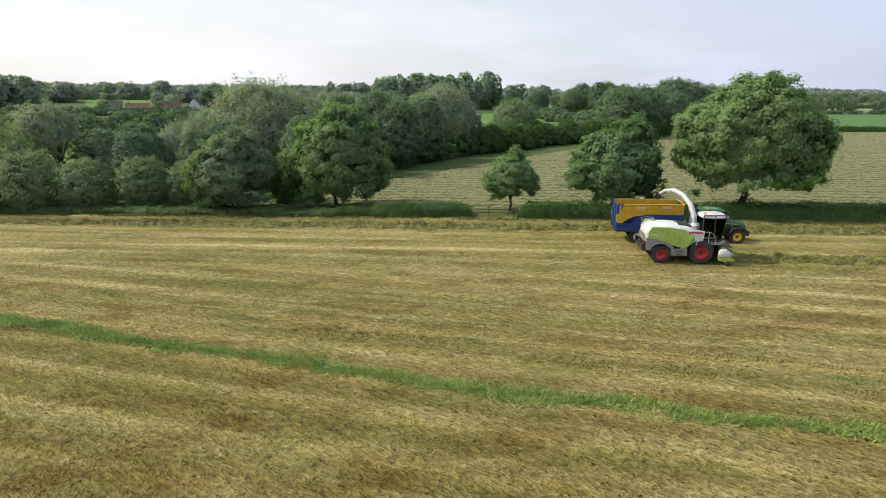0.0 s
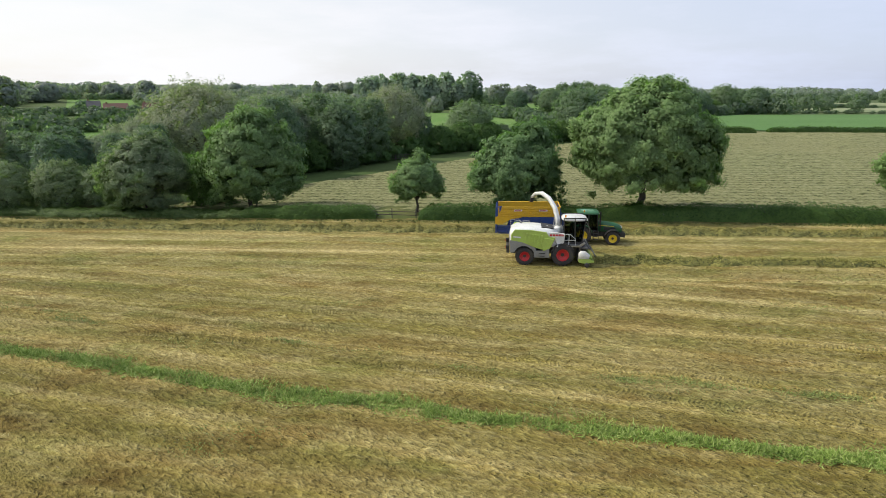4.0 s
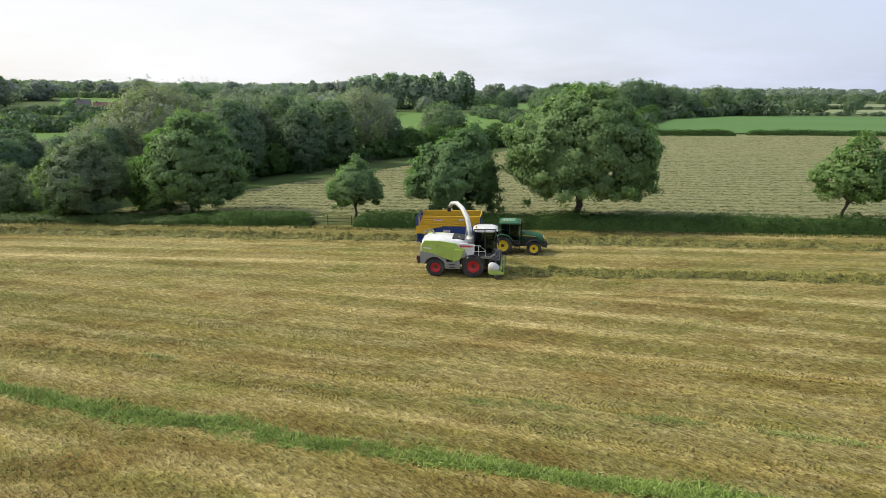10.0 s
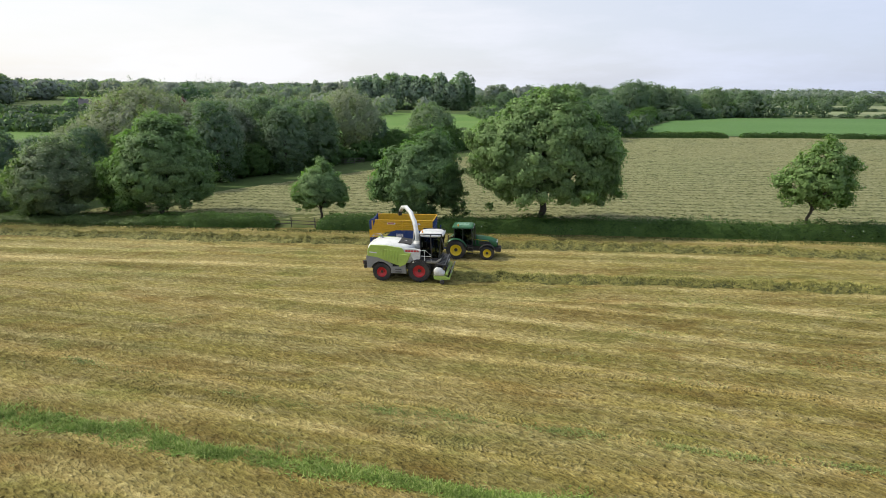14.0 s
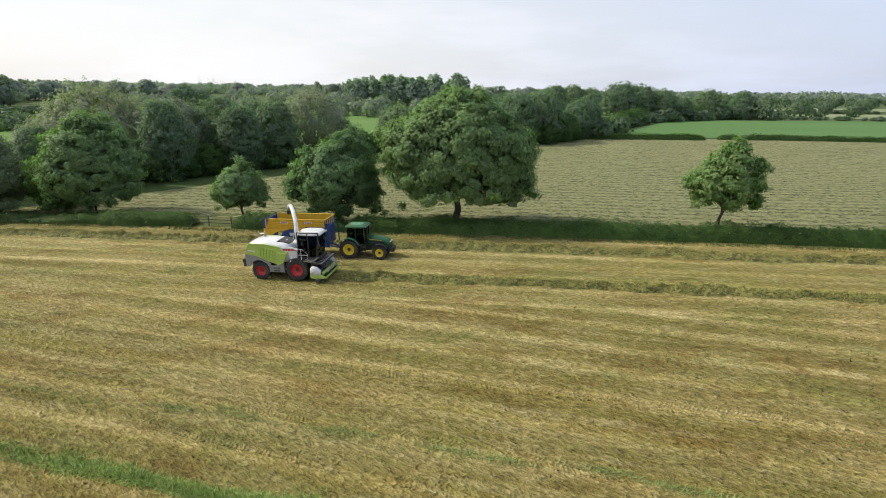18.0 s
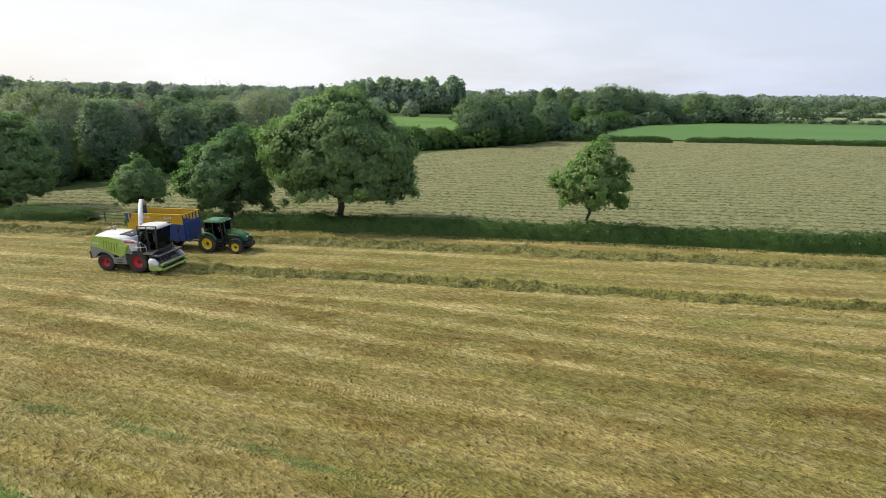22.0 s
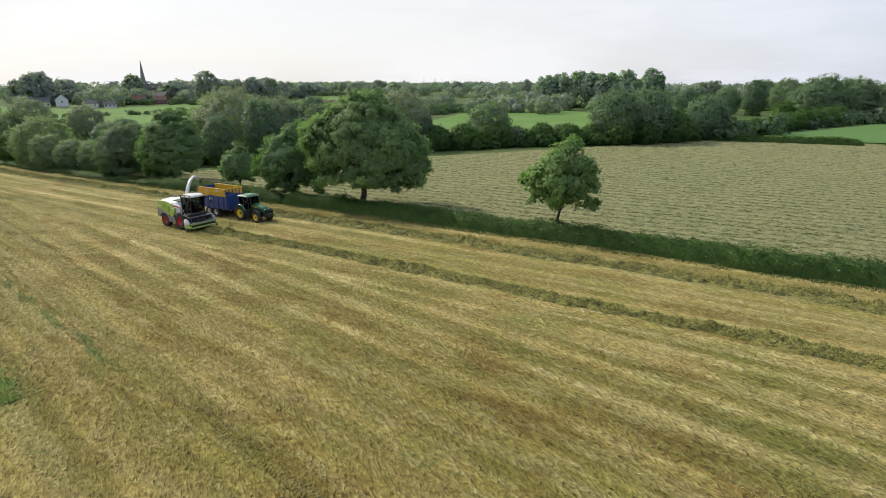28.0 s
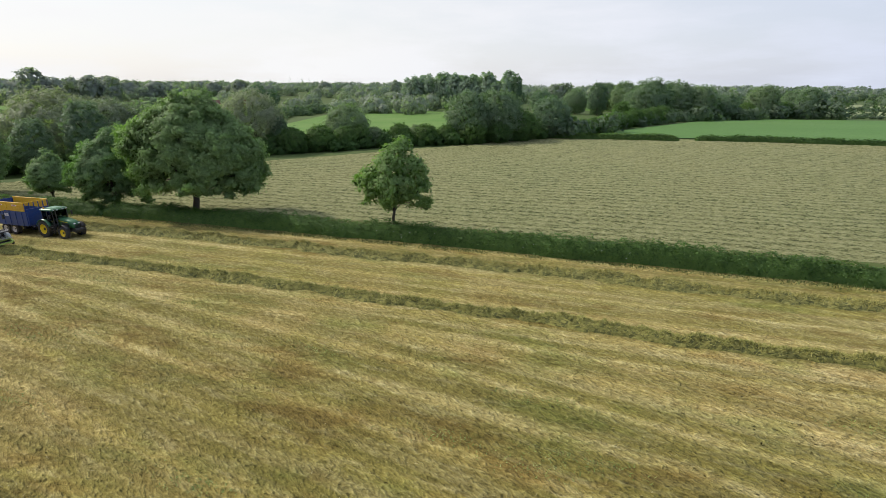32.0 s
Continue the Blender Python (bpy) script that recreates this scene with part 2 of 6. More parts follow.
# ---------------------------------------------------------------- ground materials
def mown_material():
    m, nt, b = material("mown_stubble", 0.9)
    streak = grain(nt, swath_coords(nt, (0.026, 0.62, 1)), 1.0, 4, 0.55, 0.25)
    wide = grain(nt, swath_coords(nt, (0.020, 0.20, 1)), 1.0, 3, 0.5, 0.1)
    fine = grain(nt, swath_coords(nt, (0.34, 1.5, 1)), 1.0, 5, 0.65, 0.6)
    patch = grain(nt, coords(nt), 0.16, 5, 0.62)
    brown = grain(nt, coords(nt, (0.45, 1.2, 1), -ROW - 4), 0.34, 5, 0.62, 0.3)
    lush = grain(nt, coords(nt, (0.6, 1.4, 1), -ROW), 0.22, 4, 0.6)
    tuft = grain(nt, coords(nt, (0.60, 1.40, 1), -ROW + 18), 3.6, 2, 0.58, 0.12)
    fuzz = grain(nt, coords(nt, (0.65, 1.35, 1), -ROW + 30), 8.0, 2, 0.65, 0.2)
    base = blend(nt, ramp(nt, patch, [(0.36, (0, 0, 0)), (0.62, (1, 1, 1))]), (0.405, 0.352, 0.104), (0.485, 0.386, 0.138))
    base = blend(nt, ramp(nt, wide, [(0.42, (0.45, 0.45, 0.45)), (0.58, (0, 0, 0))]), base, (0.345, 0.305, 0.070))
    col = blend(nt, ramp(nt, streak, [(0.46, (0, 0, 0)), (0.66, (0.60, 0.60, 0.60))]), base, (0.60, 0.510, 0.245))
    col = blend(nt, ramp(nt, fine, [(0.48, (0, 0, 0)), (0.68, (0.62, 0.62, 0.62))]), col, (0.585, 0.505, 0.250))
    col = blend(nt, ramp(nt, brown, [(0.52, (0, 0, 0)), (0.66, (0.74, 0.74, 0.74))]), col, (0.285, 0.195, 0.052))
    col = blend(nt, ramp(nt, lush, [(0.54, (0, 0, 0)), (0.70, (0.60, 0.60, 0.60))]), col, (0.225, 0.260, 0.060))
    col = blend(nt, 1.0, col, ramp(nt, tuft, [(0.32, (0.45, 0.44, 0.40)), (0.52, (0.60, 0.60, 0.58)), (0.70, (0.84, 0.86, 0.91))]), "MULTIPLY")
    col = blend(nt, 1.0, col, ramp(nt, fuzz, [(0.32, (0.78, 0.77, 0.74)), (0.55, (0.94, 0.93, 0.92)), (0.70, (1.22, 1.22, 1.27))]), "MULTIPLY")
    swath = ramp(nt, streak, [(0.36, (0.90, 0.90, 0.88)), (0.50, (1.0, 0.99, 0.98)), (0.66, (1.15, 1.13, 1.12))])
    col = blend(nt, 1.0, col, swath, "MULTIPLY")
    sep = nt.nodes.new("ShaderNodeSeparateXYZ")
    nt.links.new(swath_coords(nt, (1, 1, 1)), sep.inputs[0])
    phase = nt.nodes.new("ShaderNodeMath")
    phase.operation = "MULTIPLY_ADD"
    phase.inputs[1].default_value = 2.15
    nt.links.new(sep.outputs[1], phase.inputs[0])
    stray = nt.nodes.new("ShaderNodeMath")
    stray.operation = "MULTIPLY"
    stray.inputs[1].default_value = 3.5
    nt.links.new(wide, stray.inputs[0])
    nt.links.new(stray.outputs[0], phase.inputs[2])
    wave = nt.nodes.new("ShaderNodeMath")
    wave.operation = "SINE"
    nt.links.new(phase.outputs[0], wave.inputs[0])
    level = nt.nodes.new("ShaderNodeMapRange")
    level.inputs[1].default_value = -1.0
    nt.links.new(wave.outputs[0], level.inputs[0])
    # the mower's width: a pale band of straw every three metres or so
    col = blend(nt, 1.0, col, ramp(nt, level.outputs[0], [(0.0, (0.86, 0.86, 0.81)), (0.60, (0.91, 0.91, 0.88)), (0.86, (1.08, 1.06, 1.05)), (1.0, (1.18, 1.16, 1.16))]), "MULTIPLY")
    strip = ramp(nt, wide, [(0.36, (0.99, 1.01, 0.98)), (0.62, (1.13, 1.115, 1.085))])
    col = blend(nt, 1.0, col, strip, "MULTIPLY")
    # paler towards the hedge, browner beyond the green strip
    row_axes = nt.nodes.new("ShaderNodeSeparateXYZ")
    nt.links.new(coords(nt, (1, 1, 1), -ROW), row_axes.inputs[0])
    far_side = nt.nodes.new("ShaderNodeMapRange")
    for k, v in ((1, 28.0), (2, 42.0), (3, 0.0), (4, 1.0)):
        far_side.inputs[k].default_value = v
    nt.links.new(row_axes.outputs[1], far_side.inputs[0])
    col = blend(nt, far_side.outputs[0], col, blend(nt, 1.0, col, (1.16, 1.19, 1.28), "MULTIPLY"))
    across = nt.nodes.new("ShaderNodeSeparateXYZ")
    nt.links.new(coords(nt, (1, 1, 1), 14), across.inputs[0])
    near_side = nt.nodes.new("ShaderNodeMapRange")
    for k, v in ((1, 25.0), (2, 15.0), (3, 0.0), (4, 0.85)):
        near_side.inputs[k].default_value = v
    nt.links.new(across.outputs[1], near_side.inputs[0])
    tint = blend(nt, ramp(nt, brown, [(0.36, (0, 0, 0)), (0.56, (1, 1, 1))]), (0.95, 0.98, 0.88), (0.74, 0.70, 0.58))
    col = blend(nt, near_side.outputs[0], col, blend(nt, 1.0, col, tint, "MULTIPLY"))
    nt.links.new(col, b.inputs["Base Color"])
    h = nt.nodes.new("ShaderNodeMath")
    h.operation = "MULTIPLY_ADD"
    nt.links.new(tuft, h.inputs[0])
    h.inputs[1].default_value = 1.8
    nt.links.new(fuzz, h.inputs[2])
    bump(nt, b, h.outputs[0], 1.0, 0.18)
    b.inputs["Specular IOR Level"].default_value = 0.15
    return m


def tedded_material():
    m, nt, b = material("tedded_hay", 0.9)
    sep = nt.nodes.new("ShaderNodeSeparateXYZ")
    nt.links.new(coords(nt, (1, 1, 1), -ROW), sep.inputs[0])

    def calc(kind, x, y=0.0, z=0.0):
        n = nt.nodes.new("ShaderNodeMath")
        n.operation = kind
        for sock, v in zip(n.inputs, (x, y, z)):
            if isinstance(v, float):
                sock.default_value = v
            else:
                nt.links.new(v, sock)
        return n.outputs[0]
    sway = calc("MULTIPLY", calc("SINE", calc("MULTIPLY", sep.outputs[0], 1 / 7.0)), 0.9)
    tuft = grain(nt, coords(nt, (0.8, 1.0, 1), -ROW), 2.0, 4, 0.66, 0.4)
    fine = grain(nt, coords(nt, (0.9, 1.1, 1), -ROW), 4.2, 4, 0.7, 0.5)
    patch = grain(nt, coords(nt), 0.035, 4, 0.6)
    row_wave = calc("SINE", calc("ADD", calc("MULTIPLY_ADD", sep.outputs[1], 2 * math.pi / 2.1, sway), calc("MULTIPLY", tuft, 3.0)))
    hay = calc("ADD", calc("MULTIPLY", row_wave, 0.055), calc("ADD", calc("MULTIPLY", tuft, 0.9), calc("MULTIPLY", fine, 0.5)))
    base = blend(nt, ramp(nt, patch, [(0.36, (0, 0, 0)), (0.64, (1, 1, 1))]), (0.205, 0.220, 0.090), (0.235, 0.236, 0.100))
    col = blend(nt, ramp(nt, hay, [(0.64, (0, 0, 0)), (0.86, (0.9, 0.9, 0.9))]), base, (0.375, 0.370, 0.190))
    # troughs go dark: green stubble, plus shade between clumps put into the colour
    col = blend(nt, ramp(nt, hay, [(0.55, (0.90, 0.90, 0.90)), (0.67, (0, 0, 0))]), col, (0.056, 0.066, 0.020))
    nt.links.new(col, b.inputs["Base Color"])
    bump(nt, b, hay, 1.0, 0.7)
    b.inputs["Specular IOR Level"].default_value = 0.15
    return m


def pasture_material(name, a, c, size=0.03, stretch=(1, 1, 1)):
    m, nt, b = material(name, 0.85)
    patch = grain(nt, coords(nt, stretch, -ROW), size, 5, 0.6)
    tuft = grain(nt, coords(nt), 0.9, 5, 0.7)
    col = blend(nt, ramp(nt, patch, [(0.35, (0, 0, 0)), (0.65, (1, 1, 1))]), a, c)
    col = blend(nt, ramp(nt, tuft, [(0.3, (0.45, 0.45, 0.45)), (0.6, (0, 0, 0))]), col, tuple(0.55 * k for k in a))
    nt.links.new(col, b.inputs["Base Color"])
    bump(nt, b, tuft, 0.5, 0.15)
    b.inputs["Specular IOR Level"].default_value = 0.15
    return m


M_mown, M_tedded = mown_material(), tedded_material()
M_ground = pasture_material("rough_pasture", (0.060, 0.100, 0.028), (0.090, 0.120, 0.040), 0.012)
M_crop = pasture_material("young_green_crop", (0.085, 0.178, 0.046), (0.105, 0.200, 0.056), 0.02, (0.3, 1, 1))
M_meadow = pasture_material("grazed_meadow", (0.10, 0.20, 0.04), (0.14, 0.23, 0.06), 0.03)
M_pale = pasture_material("pale_far_field", (0.19, 0.24, 0.11), (0.27, 0.29, 0.16), 0.01)
M_verge = pasture_material("verge_turf", (0.07, 0.10, 0.025), (0.13, 0.135, 0.045), 0.25)

# ---------------------------------------------------------------- the land
rings = np.concatenate([np.linspace(0, 200, 41), np.geomspace(206, 4300, 70)])
turns = np.linspace(0, 2 * math.pi, 181)


def ground_place(R, T):
    x, y = 37 + R * np.cos(T), 37 + R * np.sin(T)
    return x, y, land(x, y) - 0.16


tagged(sheet("ground", rings, turns, ground_place, M_ground), "rough green farmland reaching to the horizon", "ground", kind="structure")


def mown_place(S, D):
    x, y = U.x * S + V.x * D, U.y * S + V.y * D
    z = land(x, y) + 0.035 * lumps(S * 0.6, D, 0.8, 3) + 0.05 * lumps(S * 0.12, D, 1.7, 5) + 0.03 * lumps(S, D, 0.37, 9)
    return x, y, z


fine_s, fine_d = np.arange(-62, 132, 0.42), np.arange(11, 60.3, 0.36)
S_axis = np.concatenate([np.arange(-260, -62, 6), fine_s, np.arange(132, 330, 6)])
D_axis = np.concatenate([np.arange(-120, 11, 3), fine_d])
tagged(sheet("field_mown", S_axis, D_axis, mown_place, M_mown), "mown hay field with straw-coloured stubble in long swaths", "field", kind="structure")


def verge_place(S, D):
    x, y = U.x * S + V.x * D, U.y * S + V.y * D
    edge = np.clip((D - 59.0) / 0.9, 0, 1)
    return x, y, land(x, y) + (edge - 1) * 0.3 + edge * (0.04 + 0.10 * lumps(S, D, 1.1, 12) + 0.05 * lumps(S, D, 0.4, 13))


tagged(sheet("verge", np.arange(-140, 200, 0.6), np.arange(58.9, 66.2, 0.45), verge_place, M_verge), "rough grass verge along the foot of the hedge", "verge", kind="structure")


def patch(name, corners, n, m, lift, mat, label, relief=None, near=1.0):
    """A field laid on the land between four corners, given anticlockwise."""
    (ax, ay), (bx, by), (cx, cy), (dx, dy) = corners

    def place(P, Q):
        x = (ax * (1 - P) + bx * P) * (1 - Q) + (dx * (1 - P) + cx * P) * Q
        y = (ay * (1 - P) + by * P) * (1 - Q) + (dy * (1 - P) + cy * P) * Q
        z = land(x, y) + lift
        return x, y, z + (relief(x, y) if relief else 0)
    return tagged(sheet(name, np.linspace(0, 1, n), np.linspace(0, 1, m) ** near, place, mat), label, "field", kind="structure")


def hay_relief(x, y):
    s, d = U.x * x + U.y * y, V.x * x + V.y * y
    ridge = np.clip(np.sin(d * 2 * math.pi / 2.1 + 0.9 * np.sin(s / 7.0) + 1.6 * lumps(s, d, 1.8, 24)), 0, 1)
    return 0.08 * ridge * (0.35 + 0.65 * np.clip(lumps(s * 0.8, d, 0.95, 21) + 0.3, 0, 1)) + 0.08 * lumps(s * 0.7, d, 0.8, 22)


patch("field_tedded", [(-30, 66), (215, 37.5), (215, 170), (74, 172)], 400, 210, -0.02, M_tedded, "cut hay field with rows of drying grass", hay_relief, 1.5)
patch("field_crop", [(80, 176), (420, 168), (420, 330), (150, 300)], 30, 30, 0.05, M_crop, "even bright green young crop field")
patch("meadow_west", [(-330, 120), (-70, 95), (-75, 250), (-330, 330)], 20, 20, 0.05, M_meadow, "bright green grazed meadow beyond the trees")
patch("meadow_north", [(-40, 180), (55, 178), (40, 330), (-90, 420)], 20, 20, 0.05, M_meadow, "bright green grazed meadow on a gentle slope")
patch("far_field", [(60, 400), (160, 380), (170, 540), (50, 560)], 8, 8, 0.1, M_meadow, "far pasture field between hedges")

# ---------------------------------------------------------------- trees and hedges
M_bark = painted("bark", (0.085, 0.07, 0.05), 0.9, 0, 0.5, (0.05, 0.055, 0.03))
M_ash = foliage("ash_leaves", (0.125, 0.194, 0.085), (0.258, 0.374, 0.170))
M_maple = foliage("maple_leaves", (0.133, 0.203, 0.069), (0.288, 0.408, 0.158))
M_dark = foliage("dark_leaves", (0.098, 0.149, 0.100), (0.192, 0.271, 0.176))
M_oak = foliage("oak_leaves", (0.112, 0.171, 0.109), (0.229, 0.307, 0.193))
M_willow = foliage("willow_leaves", (0.180, 0.207, 0.156), (0.345, 0.374, 0.288))
M_poplar = foliage("poplar_leaves", (0.158, 0.222, 0.182), (0.275, 0.362, 0.292))
M_hawthorn = foliage("hedge_leaves", (0.062, 0.114, 0.035), (0.131, 0.221, 0.067))
M_elder = foliage("elder_leaves", (0.140, 0.185, 0.105), (0.278, 0.340, 0.196))
# far trees: the distance haze is put into this paler, bluer leaf colour
M_hazytree = foliage("hazy_far_leaves", (0.182, 0.220, 0.214), (0.292, 0.330, 0.312))
M_midtree = foliage("hedgerow_leaves", (0.100, 0.140, 0.096), (0.185, 0.236, 0.150))
M_blossom = foliage("cream_blossom", (0.30, 0.31, 0.20), (0.46, 0.46, 0.33))


def leaf_quads(rng, pos, out, size, slim=0.55, droop=0.0):
    """A leaf or sprig for each place: a three-cornered blade that faces roughly outwards."""
    n = len(pos)
    nor = 1.5 * out + rng.normal(0, 0.55, (n, 3)) + np.array([0, 0, 0.30])
    nor /= np.linalg.norm(nor, axis=1, keepdims=True) + 1e-9
    a = np.cross(nor, rng.normal(0, 1, (n, 3)))
    a[:, 2] -= droop
    a /= np.linalg.norm(a, axis=1, keepdims=True) + 1e-9
    b = np.cross(nor, a)
    L = size * rng.uniform(0.65, 1.45, (n, 1))
    W = L * slim
    v = np.stack([pos - a * L * 0.5 - b * W * 0.35, pos + a * L * 0.6 - b * W * 0.25, pos + b * W * 0.7 + nor * L * 0.08], 1)
    return v.reshape(-1, 3)


def leafy_mesh(name, v, soft, mats, which=None):
    """Leaves whose shading follows the round of the spray that they sit on."""
    me = fast_mesh(name, v, np.arange(len(v)).reshape(-1, 3), mats, True, which)
    soft = soft / (np.linalg.norm(soft, axis=1, keepdims=True) + 1e-9)
    me.normals_split_custom_set_from_vertices(np.repeat(soft, 3, axis=0).tolist())
    return me


def ripple(p, size, turn):
    """Smooth uneven waves through space, about -1 to 1."""
    q = p * (2 * math.pi / size)
    x, y, z = q[:, 0], q[:, 1], q[:, 2]
    return (np.sin(x + 1.7 * np.sin(0.6 * y + turn)) + np.sin(1.13 * y + 1.6 * np.sin(0.7 * z + 2 * turn)) + np.sin(1.21 * z + 1.5 * np.sin(0.63 * x + 3 * turn))) / 3


def crown_points(rng, lobes, leaves, clump, shell=1.0, stretch=(1.1, 1.1, 0.8), gaps=-0.68, rough=0.05, cover=1.75):
    """Places and outward ways of leaves: tufted sprays over and under the skin that wraps the given lobes (x, y, z, rx, ry, rz)."""
    lob = np.array(lobes, float)
    area = lob[:, 3] * lob[:, 4] + lob[:, 4] * lob[:, 5] + lob[:, 3] * lob[:, 5]
    mid = (lob[:, :3] * area[:, None]).sum(0) / area.sum()
    w = rng.normal(0, 1, (24000, 3))
    w /= np.linalg.norm(w, axis=1, keepdims=True)
    reach = np.full(len(w), 0.25 * lob[:, 3:].max())
    for l in lob:
        o, d = (mid - l[:3]) / l[3:], w / l[3:]
        A, B, C = (d * d).sum(1), d @ o, o @ o - 1
        D = B * B - A * C
        reach = np.maximum(reach, np.where(D > 0, (-B + np.sqrt(np.maximum(D, 0))) / A, 0))
    clump = clump * 0.78
    many = int(cover * 4 * math.pi * np.mean(reach ** 2) / clump ** 2)
    ok = rng.rand(len(w)) < (reach / reach.max()) ** 2
    w, reach = w[ok], reach[ok]
    skin = mid + w * reach[:, None]
    wave = 1.0 * ripple(skin, clump * 6.5, rng.rand() * 6) + 0.8 * ripple(skin, clump * 3.0, rng.rand() * 6)
    r = np.maximum(reach * (1 + rough * (wave - 0.25)) - shell * clump * (rng.exponential(0.9, len(w)) - 0.45 - 1.1 * (rng.rand(len(w)) < 0.15)), reach * 0.25)
    c = mid + w * r[:, None]
    low = np.clip((mid[2] - c[:, 2]) / reach.max(), 0, 1)
    seen = np.flatnonzero(ripple(c, clump * 5.0, rng.rand() * 6) > gaps + 0.9 * low)[:max(24, many)]
    c, w = c[seen], w[seen]
    rad = clump * rng.uniform(0.38, 0.85, len(c))
    pick = rng.choice(len(c), leaves, p=rad ** 2 / (rad ** 2).sum())
    k = np.clip(rng.normal(0, 0.62, (leaves, 3)), -1.5, 1.5)
    pos = c[pick] + k * rad[pick][:, None] * np.array(stretch)
    return pos, 0.7 * w[pick] + 0.55 * k, 1.0 * w[pick] + 0.5 * k + np.array([0, 0, 0.25]), c


def crown_mesh(name, rng, lobes, leaves, size, clump, mats, slim=0.55, droop=0.0, shell=1.0, bloom=0.0, **extra):
    pos, out, soft, c = crown_points(rng, lobes, leaves, clump, shell, **extra)
    v = leaf_quads(rng, pos, out, size, slim, droop)
    which = None
    if bloom:
        up = out[:, 2] > 0.05
        which = ((rng.rand(leaves) < bloom) & up).astype(int)
    return leafy_mesh(name, v, soft, mats, which), c


def tube(bm, points, radii, sides=7):
    last = None
    for i, (p, r) in enumerate(zip(points, radii)):
        a = (points[min(i + 1, len(points) - 1)] - points[max(i - 1, 0)]).normalized()
        x = a.orthogonal().normalized() if abs(a.z) < 0.95 else a.cross(Vector((0, 1, 0))).normalized()
        y = a.cross(x)
        ring = [bm.verts.new(p + (x * math.cos(k * 2 * math.pi / sides) + y * math.sin(k * 2 * math.pi / sides)) * r) for k in range(sides)]
        if last:
            for k in range(sides):
                bm.faces.new((last[k], last[(k + 1) % sides], ring[(k + 1) % sides], ring[k]))
        last = ring
    bm.faces.new(last)


def trunk_mesh(rng, fork, radius, tips, stems=1, lean=(0, 0)):
    """A tapered trunk with a flared foot and limbs that reach for the leaf clumps."""
    bm = bmesh.new()
    for k in range(stems):
        turn = rng.rand() * 6.28
        off = Vector((math.cos(turn), math.sin(turn), 0)) * (0 if stems == 1 else radius * 1.6)
        top = Vector((lean[0], lean[1], fork)) + off * 2.2
        pts = [off + Vector((0, 0, -0.4)), off + Vector((0, 0, 0.25))]
        for f in (0.3, 0.55, 0.8, 1.0):
            pts.append(off.lerp(top, f) + Vector((rng.normal(0, radius * 0.3), rng.normal(0, radius * 0.3), 0)))
        r = radius / (stems ** 0.5)
        tube(bm, pts, [r * 1.5, r * 1.15, r, r * 0.92, r * 0.85, r * 0.78], 9)
        mine = tips[k::stems]
        for t in mine:
            t = Vector(t)
            start = pts[-1 - int(rng.rand() < 0.35)]
            mid = start.lerp(t, 0.5) + Vector((rng.normal(0, 0.4), rng.normal(0, 0.4), 0.12 * (t - start).length))
            q = start.lerp(mid, 0.5) + Vector((0, 0, 0.1))
            k0 = r * rng.uniform(0.28, 0.5)
            tube(bm, [start, q, mid, mid.lerp(t, 0.6), t], [k0, k0 * 0.8, k0 * 0.55, k0 * 0.35, k0 * 0.12], 5)
    return bm


def tree(kind, seed, x, y, lobes, leaves, size, clump, mats, fork, radius, label, limbs=14, stems=1, lean=(0, 0), category="tree", wide=1.0, high=1.0, **extra):
    rng = np.random.RandomState(seed)
    lobes = [(a * wide, b * wide, c * high, rx * wide, ry * wide, rz * high) for a, b, c, rx, ry, rz in lobes]
    root = new(kind)
    root.location = (x, y, float(land(x, y)))
    me, c = crown_mesh("crown", rng, lobes, leaves, size, clump, mats, **extra)
    pick = rng.choice(len(c), min(limbs, len(c)), replace=False)
    part("trunk", trunk_mesh(rng, fork, radius, c[pick], stems, lean), M_bark, root, smooth=True)
    mesh_part("crown", me, root)
    return tagged(root, label, category)


def blob(rng, w, h0, h1, n):
    """Lobes for a crown w wide from h0 to h1: one core and n lumps round it."""
    w, zc, rz = w * 0.93, (h0 + h1) / 2, (h1 - h0) / 2
    lob = [(0, 0, zc, w * 0.45, w * 0.45, rz * 1.04)]
    for k in range(n):
        a = 2.399 * k + rng.normal(0, 0.35)
        r = w * rng.uniform(0.25, 0.37)
        z = zc + rz * (-0.68 if k % 3 == 0 else rng.uniform(-0.5, 0.62))
        f = math.sqrt(max(0.15, 1 - ((z - zc) / rz) ** 2))
        lob.append((math.cos(a) * r * f, math.sin(a) * r * f, z, w * rng.uniform(0.13, 0.22), w * rng.uniform(0.13, 0.22), rz * rng.uniform(0.25, 0.42)))
    return lob


